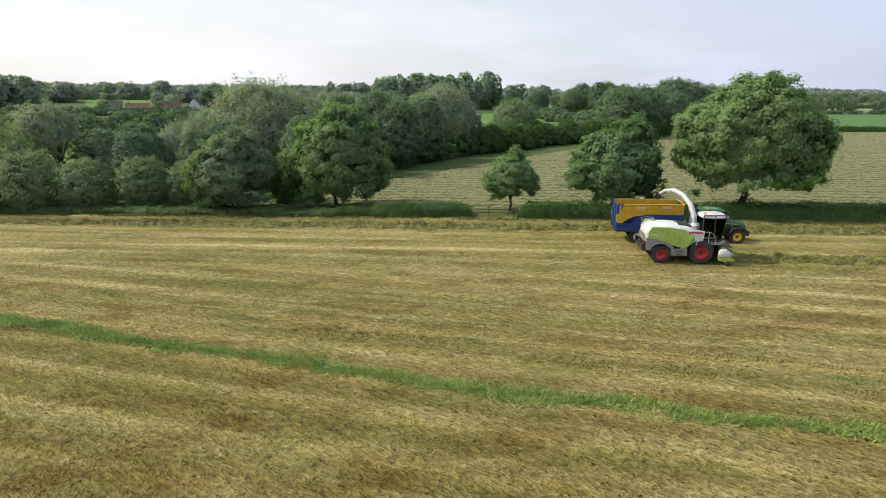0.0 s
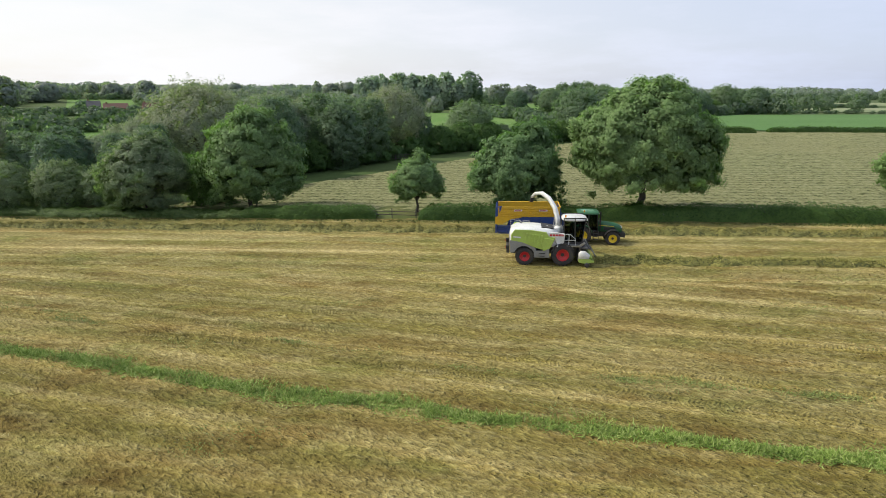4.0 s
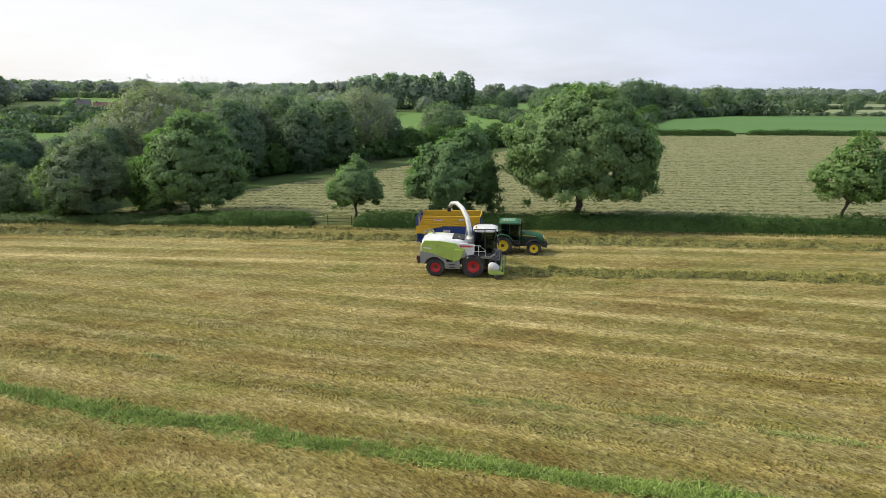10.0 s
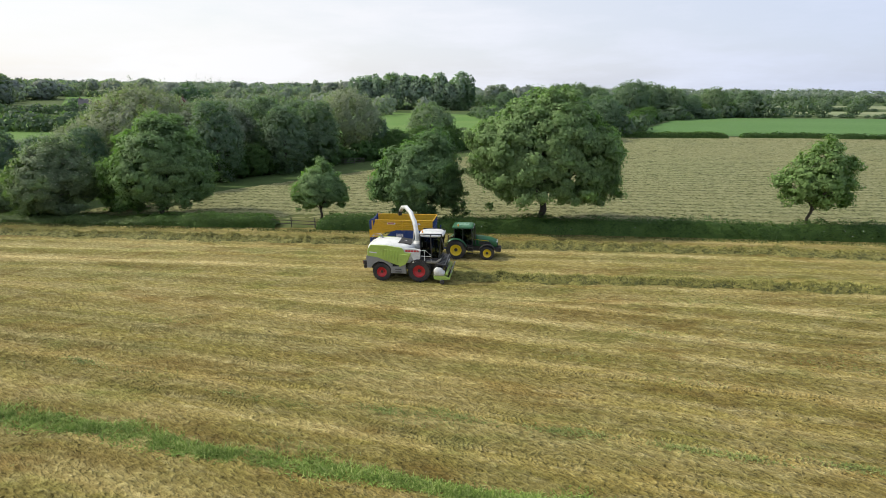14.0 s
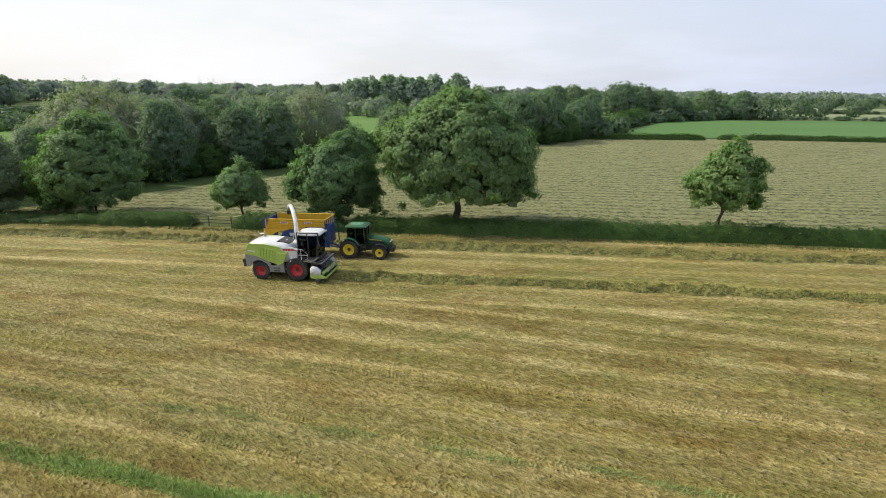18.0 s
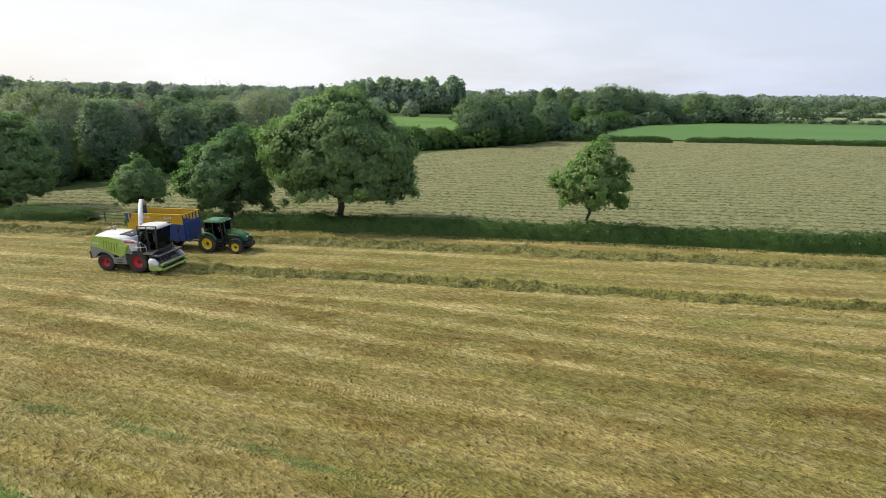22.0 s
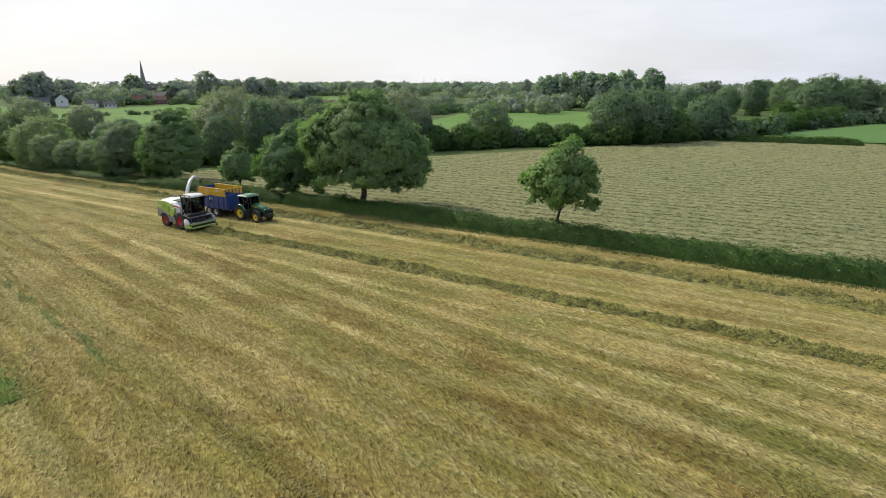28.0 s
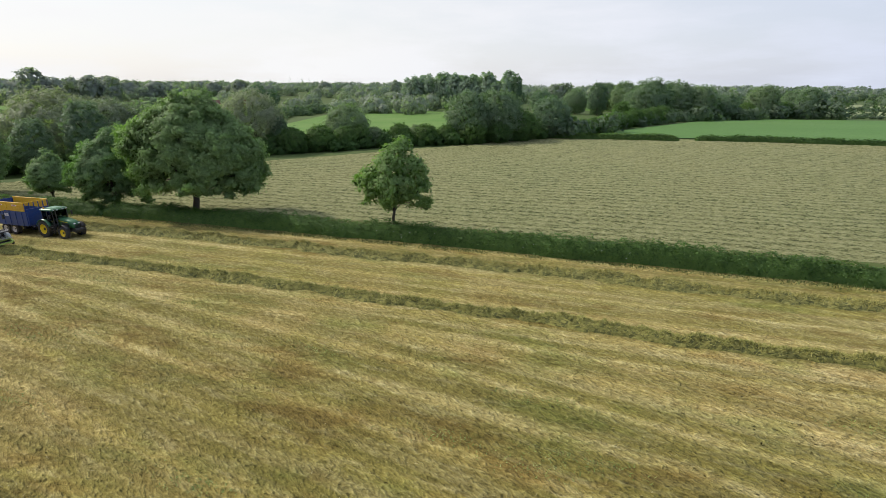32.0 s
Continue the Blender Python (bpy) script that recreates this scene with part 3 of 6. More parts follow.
# the hedge trees beside the mown field
tree("ash_tree", 11, 33.5, 59.3,
     [(0.3, 0.5, 9.0, 5.2, 5.0, 4.4), (-4.0, 0, 8.8, 3.7, 3.8, 2.9), (0.9, 0.5, 12.5, 2.5, 2.5, 1.8), (4.4, 0.3, 7.7, 3.7, 4.0, 3.4), (6.3, 0, 4.8, 1.9, 2.2, 1.7), (-4.4, -1.0, 5.6, 2.3, 2.2, 1.8),
      (-1.6, -3.4, 6.2, 2.6, 1.8, 2.2), (2.8, -3.3, 5.6, 2.4, 1.8, 2.0), (2.0, 4.2, 6.6, 3.4, 2.2, 2.6), (5.0, 3.4, 6.0, 2.7, 2.4, 2.4), (3.7, 0.5, 10.7, 2.1, 2.2, 1.6), (-2.2, 0.3, 11.6, 2.0, 2.0, 1.4),
      (-6.1, 0.8, 7.2, 1.6, 1.8, 2.0), (4.4, -2.6, 3.9, 1.3, 1.2, 1.0), (-2.8, 3.0, 5.4, 2.4, 1.8, 1.6), (7.1, -0.8, 3.3, 1.0, 1.2, 0.9), (-4.8, -0.6, 3.6, 1.2, 1.1, 0.8)],
     165000, 0.30, 1.0, M_ash, 3.6, 0.40, "large spreading ash tree in full leaf in the hedge", limbs=30, lean=(0.3, 0), wide=0.95, gaps=-0.58)
tree("ash_tree", 12, 19.8, 61.3,
     [(0, 0, 6.2, 3.4, 3.4, 3.4), (-3.0, 0, 5.2, 2.7, 2.8, 2.6), (2.8, 0, 5.0, 2.5, 2.8, 2.3), (1.4, 0, 8.7, 2.5, 2.4, 2.5), (2.7, 0, 7.0, 2.2, 2.2, 2.0), (-2.3, 0, 7.2, 2.1, 2.2, 1.7), (4.0, -0.5, 4.2, 1.6, 1.7, 1.3), (-3.6, -0.5, 4.6, 1.5, 1.6, 1.3), (-1.0, -2.2, 5.0, 2.2, 1.6, 2.2), (2.0, -2.0, 7.0, 2.0, 1.6, 1.6), (0.2, -1.7, 3.4, 2.2, 1.5, 1.2), (4.4, 0, 2.2, 1.1, 1.2, 0.6), (-2.6, -1.6, 2.6, 1.3, 1.2, 0.7), (1.8, -1.8, 2.4, 1.4, 1.2, 0.7)],
     66000, 0.28, 0.80, M_ash, 2.2, 0.30, "medium ash tree in full leaf leaning in the hedge", limbs=22, wide=0.88, high=0.91)
tree("ash_tree", 13, 8.0, 62.6,
     [(0, 0, 4.2, 2.1, 2.1, 1.9), (-1.3, 0, 3.2, 1.5, 1.5, 1.4), (1.4, 0, 3.3, 1.5, 1.5, 1.5), (0.2, 0, 5.8, 1.2, 1.2, 1.2), (-2.0, -0.3, 2.2, 0.9, 0.9, 0.7), (1.9, 0, 2.2, 0.9, 0.9, 0.7)],
     24000, 0.25, 0.6, M_ash, 1.5, 0.16, "small young ash tree in the hedge", limbs=16)
tree("field_maple", 14, 60.7, 55.1,
     [(0.3, 0, 5.9, 2.6, 2.6, 2.3), (-1.9, 0, 5.1, 2.0, 2.2, 1.8), (2.2, 0, 4.9, 2.1, 2.2, 1.9), (0.6, 0, 7.9, 1.6, 1.6, 1.1), (-3.5, 0, 5.4, 1.1, 1.2, 0.9), (3.6, 0, 3.8, 1.2, 1.3, 1.0), (0, -2.0, 4.6, 1.8, 1.2, 1.5), (3.0, -0.5, 6.7, 1.1, 1.1, 0.9), (-2.6, -0.4, 3.6, 1.1, 1.2, 0.7), (0.1, 0, 1.3, 0.5, 0.5, 0.9)],
     15500, 0.28, 0.55, M_maple, 3.0, 0.17, "lone field maple with an open crown above the hedge", limbs=16, wide=0.82, high=1.06, gaps=-0.30)
tree("ash_tree", 15, -13.2, 67.3,
     [(0.6, 0, 6.9, 5.0, 4.6, 4.3), (-4.0, 0, 5.4, 3.3, 3.4, 3.2), (3.9, 0, 5.8, 3.6, 3.6, 3.7), (0.8, 0, 10.4, 3.2, 3.0, 2.1), (3.4, 0, 9.0, 2.4, 2.4, 2.0), (-2.8, 0, 8.6, 2.4, 2.4, 2.0), (5.4, -0.5, 3.8, 1.8, 2.2, 1.8), (-5.2, -0.8, 3.6, 1.9, 2.0, 1.8), (-0.8, -3.4, 5.2, 3.2, 2.0, 2.8), (3.4, -2.4, 3.0, 2.4, 1.8, 1.2), (-3.0, -2.4, 2.8, 2.6, 1.8, 1.2), (0.5, -2.6, 3.2, 2.2, 1.6, 1.0)],
     84000, 0.30, 0.9, M_ash, 2.6, 0.30, "broad ash tree on three stems beside the hedge", limbs=20, stems=3, wide=0.80, high=0.96)
tree("elder_tree", 16, -26.0, 66.4,
     [(0, 0, 6.0, 3.6, 3.4, 3.6), (-3.0, 0, 4.8, 2.6, 2.8, 2.7), (2.9, 0, 5.2, 2.7, 2.8, 2.8), (0.9, 0, 8.6, 2.2, 2.2, 1.6), (-4.2, -0.5, 3.2, 1.5, 1.6, 1.4), (0, -2.6, 4.4, 2.6, 1.7, 2.4), (2.6, -1.8, 2.2, 2.0, 1.6, 1.2), (-2.2, -1.8, 2.2, 2.2, 1.6, 1.2)],
     56000, 0.25, 0.85, [M_elder, M_blossom], 1.8, 0.22, "elder tree with cream blossom beside the hedge", limbs=18, stems=2, bloom=0.08, wide=0.9, high=0.95)

tree("willow_tree", 17, -58.0, 80.0,
     [(0.2, 0, 9.2, 3.6, 3.4, 3.6), (-1.8, 0, 7.0, 2.4, 2.4, 2.6), (2.0, 0.5, 7.2, 2.4, 2.4, 2.8), (0.8, -0.5, 11.4, 2.2, 2.2, 1.5)],
     17000, 0.33, 0.85, M_willow, 4.4, 0.28, "tall grey-green willow on one leaning stem", limbs=20, lean=(1.2, 0), slim=0.34, droop=0.4, gaps=-0.45)
tree("willow_tree", 18, -80.0, 80.5,
     [(-1.2, 0, 11.4, 4.6, 4.2, 2.8), (-4.4, 0, 9.4, 3.0, 3.0, 2.4), (2.4, 0.5, 9.6, 2.6, 2.6, 2.0)],
     11000, 0.36, 0.85, M_willow, 6.8, 0.26, "open willow with bare leaning stems at the field edge", limbs=22, stems=3, lean=(-2.2, 0), slim=0.34, droop=0.4, gaps=-0.10)

# kinds of tree for the belt along the stream, each built once and copied
belt_rng = np.random.RandomState(77)


def kind_of(kind, seed, w, h0, h1, n, leaves, size, clump, mats, fork, radius, label, **extra):
    r = np.random.RandomState(seed)
    return tree(kind, seed, 0, 0, blob(r, w, h0, h1, n), leaves, size, clump, mats, fork, radius, label, **extra)


protos = {
    "willow_a": kind_of("willow_tree", 31, 17, 1.6, 16, 9, 30000, 0.46, 1.15, M_willow, 4, 0.5, "tall grey-green willow beside the stream", stems=3, slim=0.34, droop=0.5, limbs=26, stretch=(0.75, 0.75, 1.5), rough=0.09),
    "willow_b": kind_of("willow_tree", 32, 13, 2.4, 13.4, 8, 20000, 0.42, 0.95, M_willow, 3, 0.4, "grey-green pollard willow with an upright crown on several stems", stems=4, slim=0.34, droop=0.4, limbs=24, stretch=(0.75, 0.75, 1.5), rough=0.09),
    "alder": kind_of("alder_tree", 33, 9, 0.2, 12.5, 12, 15000, 0.36, 0.85, M_dark, 4, 0.25, "dark green alder in the stream-side belt", limbs=16),
    "oak": kind_of("oak_tree", 34, 13, 0.6, 11.4, 14, 15000, 0.42, 1.0, M_oak, 2.6, 0.4, "round-crowned oak in full leaf", limbs=18),
    "thorn": kind_of("hawthorn_bush", 35, 7.5, 0.1, 5.5, 9, 7600, 0.34, 0.7, M_hawthorn, 0.8, 0.14, "dense hawthorn bush in the field boundary", stems=3, limbs=12),
    "sallow": kind_of("sallow_bush", 36, 9, 0.1, 7.5, 10, 15000, 0.29, 0.75, M_elder, 1.0, 0.16, "grey-green sallow bush by the hedge", stems=3, limbs=12),
}
placed_first = set()


def plant(kind, x, y, scale=1.0, turn=None, tall=None):
    turn = belt_rng.uniform(0, 360) if turn is None else turn
    m = Matrix.LocRotScale((x, y, float(land(x, y)) - 0.05), Euler((0, 0, radians(turn))), None)
    s = (scale, scale, scale * (tall or belt_rng.uniform(0.92, 1.08)))
    if kind not in placed_first:
        placed_first.add(kind)
        ob = protos[kind]
        ob.matrix_basis = m
    else:
        ob = copy_thing(protos[kind], m)
    ob.scale = s
    return tagged(ob, group="trees of the stream belt" if y < 176 else "hedgerow trees")


for kind, x, y, s in [
        # west end of the hedge
        ("sallow", -53, 68.5, 0.92), ("sallow", -46, 69, 0.85), ("sallow", -60, 71, 1.3), ("sallow", -39, 69.5, 0.80), ("alder", -42, 74, 0.72), ("alder", -34, 76, 0.70), ("sallow", -33, 70, 0.72),
        ("willow_b", -43, 85, 0.6), ("sallow", -68, 73, 1.1), ("thorn", -78, 75, 1.3), ("sallow", -86, 77, 1.5), ("alder", -93, 82, 0.7), ("sallow", -101, 80, 1.5), ("thorn", -110, 80, 1.5), ("sallow", -119, 82, 1.5), ("willow_b", -128, 88, 1.2), ("sallow", -140, 86, 1.6),
        ("alder", -50, 80, 0.78), ("alder", -63, 100, 0.65), ("alder", -45, 81, 0.8), ("thorn", -21, 71, 0.8),
        # the stream belt
        ("willow_a", -43, 101, 0.66), ("thorn", -36, 82, 0.9), ("thorn", -29, 84, 0.95), ("sallow", -24, 90, 0.8), ("thorn", -18, 97, 0.9), ("thorn", -13, 101, 0.9), ("sallow", -8, 108, 0.75), ("thorn", -2, 115, 0.9), ("thorn", 6, 124, 0.8), ("sallow", -46, 92, 1.0), ("willow_b", -50, 90, 0.55), ("alder", -36, 88, 0.74), ("alder", -22, 86, 0.85), ("alder", -17, 94, 1.0), ("alder", -13, 108, 1.12), ("alder", -8, 104, 1.02), ("alder", -4, 112, 1.05), ("oak", -10, 118, 1.1), 
        ("alder", 7, 127, 0.62), ("thorn", 11, 126, 1.0), ("thorn", 16, 131, 1.1), ("oak", 18.5, 143, 1.0), ("thorn", 21, 136, 1.0), ("sallow", 27, 141, 0.7), ("thorn", 33, 145, 0.95), ("sallow", 37, 149, 0.72), ("thorn", 40, 147, 0.95), ("thorn", 45, 150, 0.9), ("thorn", 24, 139, 0.95),
        ("oak", 50, 155, 1.08), ("oak", 58, 160, 1.12), ("thorn", 64, 163, 1.5), ("alder", 54, 163, 0.9), ("oak", 72, 173, 0.98), ("thorn", 52, 151, 1.1), ("thorn", 59, 155, 1.0), ("willow_a", -52, 108, 0.55), ("oak", -34, 118, 1.0), ("alder", -27, 112, 1.0),
        # boundary of the green crop
        ("thorn", 78, 179, 0.8), ("thorn", 82, 187, 0.85), ("thorn", 86, 195, 0.9), ("thorn", 90, 203, 0.95), ("thorn", 94, 211, 1.0), ("thorn", 98, 219, 1.0), ("thorn", 102, 228, 1.1), ("thorn", 107, 238, 1.1), ("thorn", 112, 248, 1.2), ("thorn", 117, 258, 1.2),
        ("oak", 114, 278, 1.5), ("oak", 127, 290, 1.55), ("oak", 138, 289, 1.3), ("oak", 151, 296, 1.02), ("oak", 174, 318, 1.25), ("oak", 199, 350, 1.2), ("oak", 200, 329, 1.28), ("thorn", 163, 306, 1.3), ("thorn", 186, 322, 1.4), ("thorn", 144, 292, 1.3),
        ("oak", 102, 407, 1.5), ("oak", 123, 381, 1.5), ("oak", 111, 376, 1.55), ("oak", 112, 325, 1.15), ("thorn", 104, 300, 1.3), ("alder", 92, 330, 1.3), ("oak", 80, 345, 1.2), ("oak", 60, 350, 1.1)]:
    plant(kind, x, y, s)
plant("willow_a", -33.5, 101, 1.22, 200, 0.77)
plant("willow_b", -21, 104, 1.18, 40, 0.82)
plant("willow_b", 0, 126, 1.32, 110, 0.80)


def far_wood(name, places, leaves, seed, mat, label, shape="round", coat=0.10):
    """Woods and hedgerow trees too far off to tell apart: uneven crowns of sprays, in one mesh."""
    rng = np.random.RandomState(seed)
    vs, ns = [], []
    for x, y, w, h in places:
        if shape == "spire":
            lob = [(0, 0, h * 0.52, w * 0.42, w * 0.42, h * 0.48)]
        else:
            lob = [(0, 0, h * 0.48, w * 0.40, w * 0.40, h * 0.48)] + [(rng.normal(0, w * 0.22), rng.normal(0, w * 0.22), h * rng.uniform(0.25, 0.80), w * 0.23, w * 0.23, h * 0.2) for _ in range(4)]
        pos, out, soft, _ = crown_points(rng, lob, leaves, max(0.7, w * 0.11), 0.6, gaps=-2.0)
        v = leaf_quads(rng, pos, out, max(0.5, w * coat * 1.25), 0.9)
        vs.append(v + np.array([x, y, float(land(x, y)) - 0.2]))
        ns.append(soft)
    me = leafy_mesh(name, np.concatenate(vs), np.concatenate(ns), mat)
    return tagged(new(name, me), label, "trees", kind="stuff")


def row(rng, a, b, step, w, h, jitter=3.0, spread=0.3):
    a, b = np.array(a, float), np.array(b, float)
    n = max(2, int(np.linalg.norm(b - a) / step))
    out = []
    for k in range(n):
        p = a + (b - a) * (k + 0.5) / n + rng.normal(0, jitter, 2)
        s = rng.uniform(0.95 - spread, 0.95 + spread)
        out.append((p[0], p[1], w * s, h * s * rng.uniform(0.85, 1.1)))
    return out


fr = np.random.RandomState(5)
# the tall poplar plantation and the single poplar at its end
far_wood("poplar_plantation", row(fr, (-52, 430), (32, 406), 3.6, 12, 25, 1.2, 0.10) + row(fr, (-46, 446), (34, 424), 5, 12, 25, 2, 0.10) + row(fr, (-48, 438), (30, 416), 5, 12, 25, 2, 0.10), 1150, 6, M_poplar, "tall poplar plantation with pale stems", "round", 0.10)
far_wood("poplar_tree", [(39, 403, 7.5, 25)], 1500, 7, M_dark, "single dark poplar at the end of the plantation", "spire")
far_wood("lombardy_poplars", row(fr, (-262, 628), (-224, 634), 6.5, 4.2, 21, 0.8), 260, 8, M_hazytree, "far row of slender columnar poplars", "spire")
# single trees along the hilltop and round the village
crest = [(-318, 411, 20, 22), (-327, 404, 25, 18), (-333, 450, 27, 15), (-347, 490, 19, 11.5), (-349, 513, 26, 12), (-338, 520, 20, 10), (-328, 550, 13, 13.7), (-280, 553, 21, 16), (-298, 566, 21, 12), (-277, 577, 24, 12), (-231, 510, 25, 15), (-225, 513, 21, 13.5)]
crest += [(-229, 661, 20, 15), (-128, 637, 12, 20), (-124, 689, 20, 17), (-101, 693, 27, 18), (-81, 695, 24, 19), (-324, 349, 20, 27), (-318, 356, 26, 21), (-323, 379, 24, 20), (-299, 375, 19, 23), (-288, 385, 17, 22)]
crest += [(-380, 362, 30, 17), (-366, 372, 25, 17), (-408, 256, 28, 24), (-420, 346, 20, 22), (-414, 281, 26, 18), (-316, 466, 23, 15), (-303, 538, 21, 15), (-264, 527, 18, 18), (68, 519, 17, 19), (109, 637, 36, 17)]
far_wood("hilltop_trees", crest, 1600, 14, M_hazytree, "single rounded trees along the hilltop", coat=0.075)
far_wood("dark_trees", [(-159, 389, 16, 19), (-163, 379, 13, 14), (-150, 395, 12, 15), (-212, 351, 11, 8)], 900, 15, M_dark, "dark dense trees beside the village houses", coat=0.07)
# village trees, hedgerows and woods beyond
FRONTS = [(-379, 257), (-386, 247), (-353, 263), (-341, 270), (-365, 312), (-352, 322), (-372, 338), (-201, 341), (-187, 346)]


def in_front(x, y):
    """True on the open gardens on the south-east side of the village houses."""
    for a, b in FRONTS:
        run, off = 0.86 * (x - a) - 0.51 * (y - b), 0.51 * (x - a) + 0.86 * (y - b)
        if -4 < run < 75 and abs(off) < 10:
            return True
    return False


vill = []
for _ in range(230):
    a = fr.uniform(math.radians(98), math.radians(158))
    r = fr.uniform(330, 700)
    x, y = 60 + r * math.cos(a), r * math.sin(a)
    slope = (y - 324) / 190.0
    if r < 445 and math.radians(116) < a < math.radians(134) or -330 < x < -60 and y < 330 or -0.05 < slope < 1.05 and -222 - 116 * slope < x < -165 - 99 * slope or in_front(x, y) or fr.rand() < 0.12:
        continue
    vill.append((x, y, fr.uniform(8, 17), fr.uniform(6, 12)))
for _ in range(95):
    x, y = fr.uniform(-470, -335), fr.uniform(235, 400)
    if in_front(x, y):
        continue
    vill.append((x, y, fr.uniform(9, 18), fr.uniform(7, 13)))
far_wood("village_trees", vill, 420, 9, M_hazytree, "mixed garden and hedgerow trees round the village", coat=0.085)
hedges = []
for a, b, w, h in [((-275, 150), (-225, 330), 5, 3.0), ((-150, 300), (-70, 330), 8, 4.5)]:
    hedges += row(fr, a, b, 5, w, h, 2)
hedges += row(fr, (-165, 205), (-92, 216), 6, 10, 6.0, 3) + row(fr, (-180, 250), (-105, 262), 7, 9, 5.0, 3)
hedges += [(-168, 138, 9, 6.5), (-196, 230, 10, 5), (-188, 236, 9, 4.5), (-202, 238, 9, 5)]
for hx, hy in [(-201, 341), (-187, 346), (-146, 352), (-164, 368), (-365, 312), (-352, 322), (-372, 338), (104, 428)]:
    for k in range(5):
        a = math.atan2(-hy, 40 - hx) + (k % 2 * 2 - 1) * fr.uniform(0.5, 1.3)
        hedges.append((hx + math.cos(a) * fr.uniform(9, 18), hy + math.sin(a) * fr.uniform(9, 18), fr.uniform(6, 10), fr.uniform(3, 6)))
for y, x0, x1, step, w, h in [(335, 150, 215, 9, 13, 9.0), (332, 215, 470, 4, 5, 2.4), (470, 60, 520, 24, 13, 8), (462, 120, 520, 5, 5, 2.4), (520, -110, 60, 9, 13, 9), (600, 120, 700, 22, 14, 9), (760, -60, 800, 16, 16, 9)]:
    hedges += row(fr, (x0, y), (x1, y - 20), step, w, h, 2.5)
hedges += row(fr, (76, 178), (118, 262), 6, 9, 5.5, 2.5) + row(fr, (118, 262), (215, 345), 6, 10, 5.5, 2.5) + row(fr, (-325, 506), (-275, 536), 6, 9, 6, 1.5)
hedges += [(250, 356, 15, 10.5), (263, 361, 13, 9.0), (238, 352, 9, 5.0), (300, 380, 12, 7.5)]
for x, y, x1, y1 in [(-95, 420, -75, 240), (-70, 250, -36, 130), (-330, 330, -120, 320), (40, 330, 60, 190), (-330, 120, -220, 108)]:
    hedges += row(fr, (x, y), (x1, y1), 5, 9, 4.6, 2.5)
far_wood("hedgerow_trees", hedges, 290, 10, M_midtree, "far hedgerows with rounded trees between the fields", coat=0.085)
woods = []
for a, b in [((-640, 200), (-440, 540)), ((-480, 640), (-130, 790)), ((-760, 300), (-320, 760)), ((-560, 180), (-480, 330)), ((-330, 700), (60, 760)), ((-480, 330), (-400, 430))]:
    woods += row(fr, a, b, 9, 18, 9, 9)
for y, x0, x1, w, h in [(980, -900, 1100, 24, 10), (1250, -1300, 1500, 30, 12), (1600, -1800, 2000, 34, 13), (2200, -2600, 2800, 46, 17), (3000, -3500, 3600, 60, 20)]:
    woods += row(fr, (x0, y), (x1, y), w * 0.7, w, h, w * 0.9)
far_wood("far_woods", woods, 105, 11, M_hazytree, "distant tree belts along the skyline")


under = []
for a, b in [((-38, 84), (-15, 99)), ((-15, 99), (5, 121)), ((9, 124), (28, 140)), ((28, 140), (47, 150)), ((47, 150), (66, 164)), ((66, 164), (76, 178))]:
    under += row(fr, a, b, 2.6, 5.0, 3.4, 0.9)
far_wood("boundary_scrub", under, 620, 16, M_hawthorn, "dense bramble and thorn scrub along the field boundary", coat=0.09)


def hedge(name, s0, s1, d, width, height, seed, mat, label, step=0.5, leaves_m=420, size=0.17, kind="hedge"):
    """A hedge along the swath direction: a twiggy body inside a ragged coat of leafy shoots, thick down to the foot."""
    rng = np.random.RandomState(seed)
    root = new(name)
    s = np.arange(s0, s1 + step, step)
    ang = np.linspace(0, math.pi, 9)

    def place(S, A, grow=1.0):
        end = np.clip((S - s0) / 1.6 + 0.25, 0, 1) ** 0.5 * np.clip((s1 - S) / 1.6 + 0.25, 0, 1) ** 0.5
        hh = grow * end * height * (1 + 0.15 * lumps(S, S * 0, 4.1, seed) + 0.09 * lumps(S, A * 3, 1.1, seed + 1))
        ww = grow * width * 0.5 * (1 + 0.16 * lumps(S, A * 2, 1.9, seed + 2))
        D = d - np.cos(A) * ww * (0.78 + 0.22 * np.sin(A)) + 0.25 * lumps(S, S * 0, 6.0, seed + 3)
        x, y = U.x * S + V.x * D, U.y * S + V.y * D
        z = land(x, y) - 0.1 + hh * np.sin(A) ** 0.7
        return x, y, z
    core = sheet("body", s, ang, lambda S, A: place(S, A, 0.84), mat)
    core.parent = root
    n = int((s1 - s0) * leaves_m)
    S = rng.uniform(s0, s1, n)
    A = np.where(rng.rand(n) < 0.55, np.arccos(rng.uniform(-1, 1, n)), rng.uniform(0.02, math.pi - 0.02, n))
    shoot = 0.9 + 0.10 * rng.rand(n) + 0.16 * np.clip(lumps(S, A * 1.5, 0.55, seed + 4) + 0.3 * rng.normal(0, 1, n), -0.3, 1)
    x, y, z = place(S, A, shoot)
    out = np.stack([-V.x * np.cos(A), -V.y * np.cos(A), np.sin(A)], -1)
    pos = np.stack([x, y, z], -1)
    v = leaf_quads(rng, pos, out, size, 0.5)
    mesh_part("leaves", leafy_mesh("leaves", v, 0.8 * out + rng.normal(0, 0.5, (n, 3)) + np.array([0, 0, 0.2]), mat), root)
    return tagged(root, label, kind)


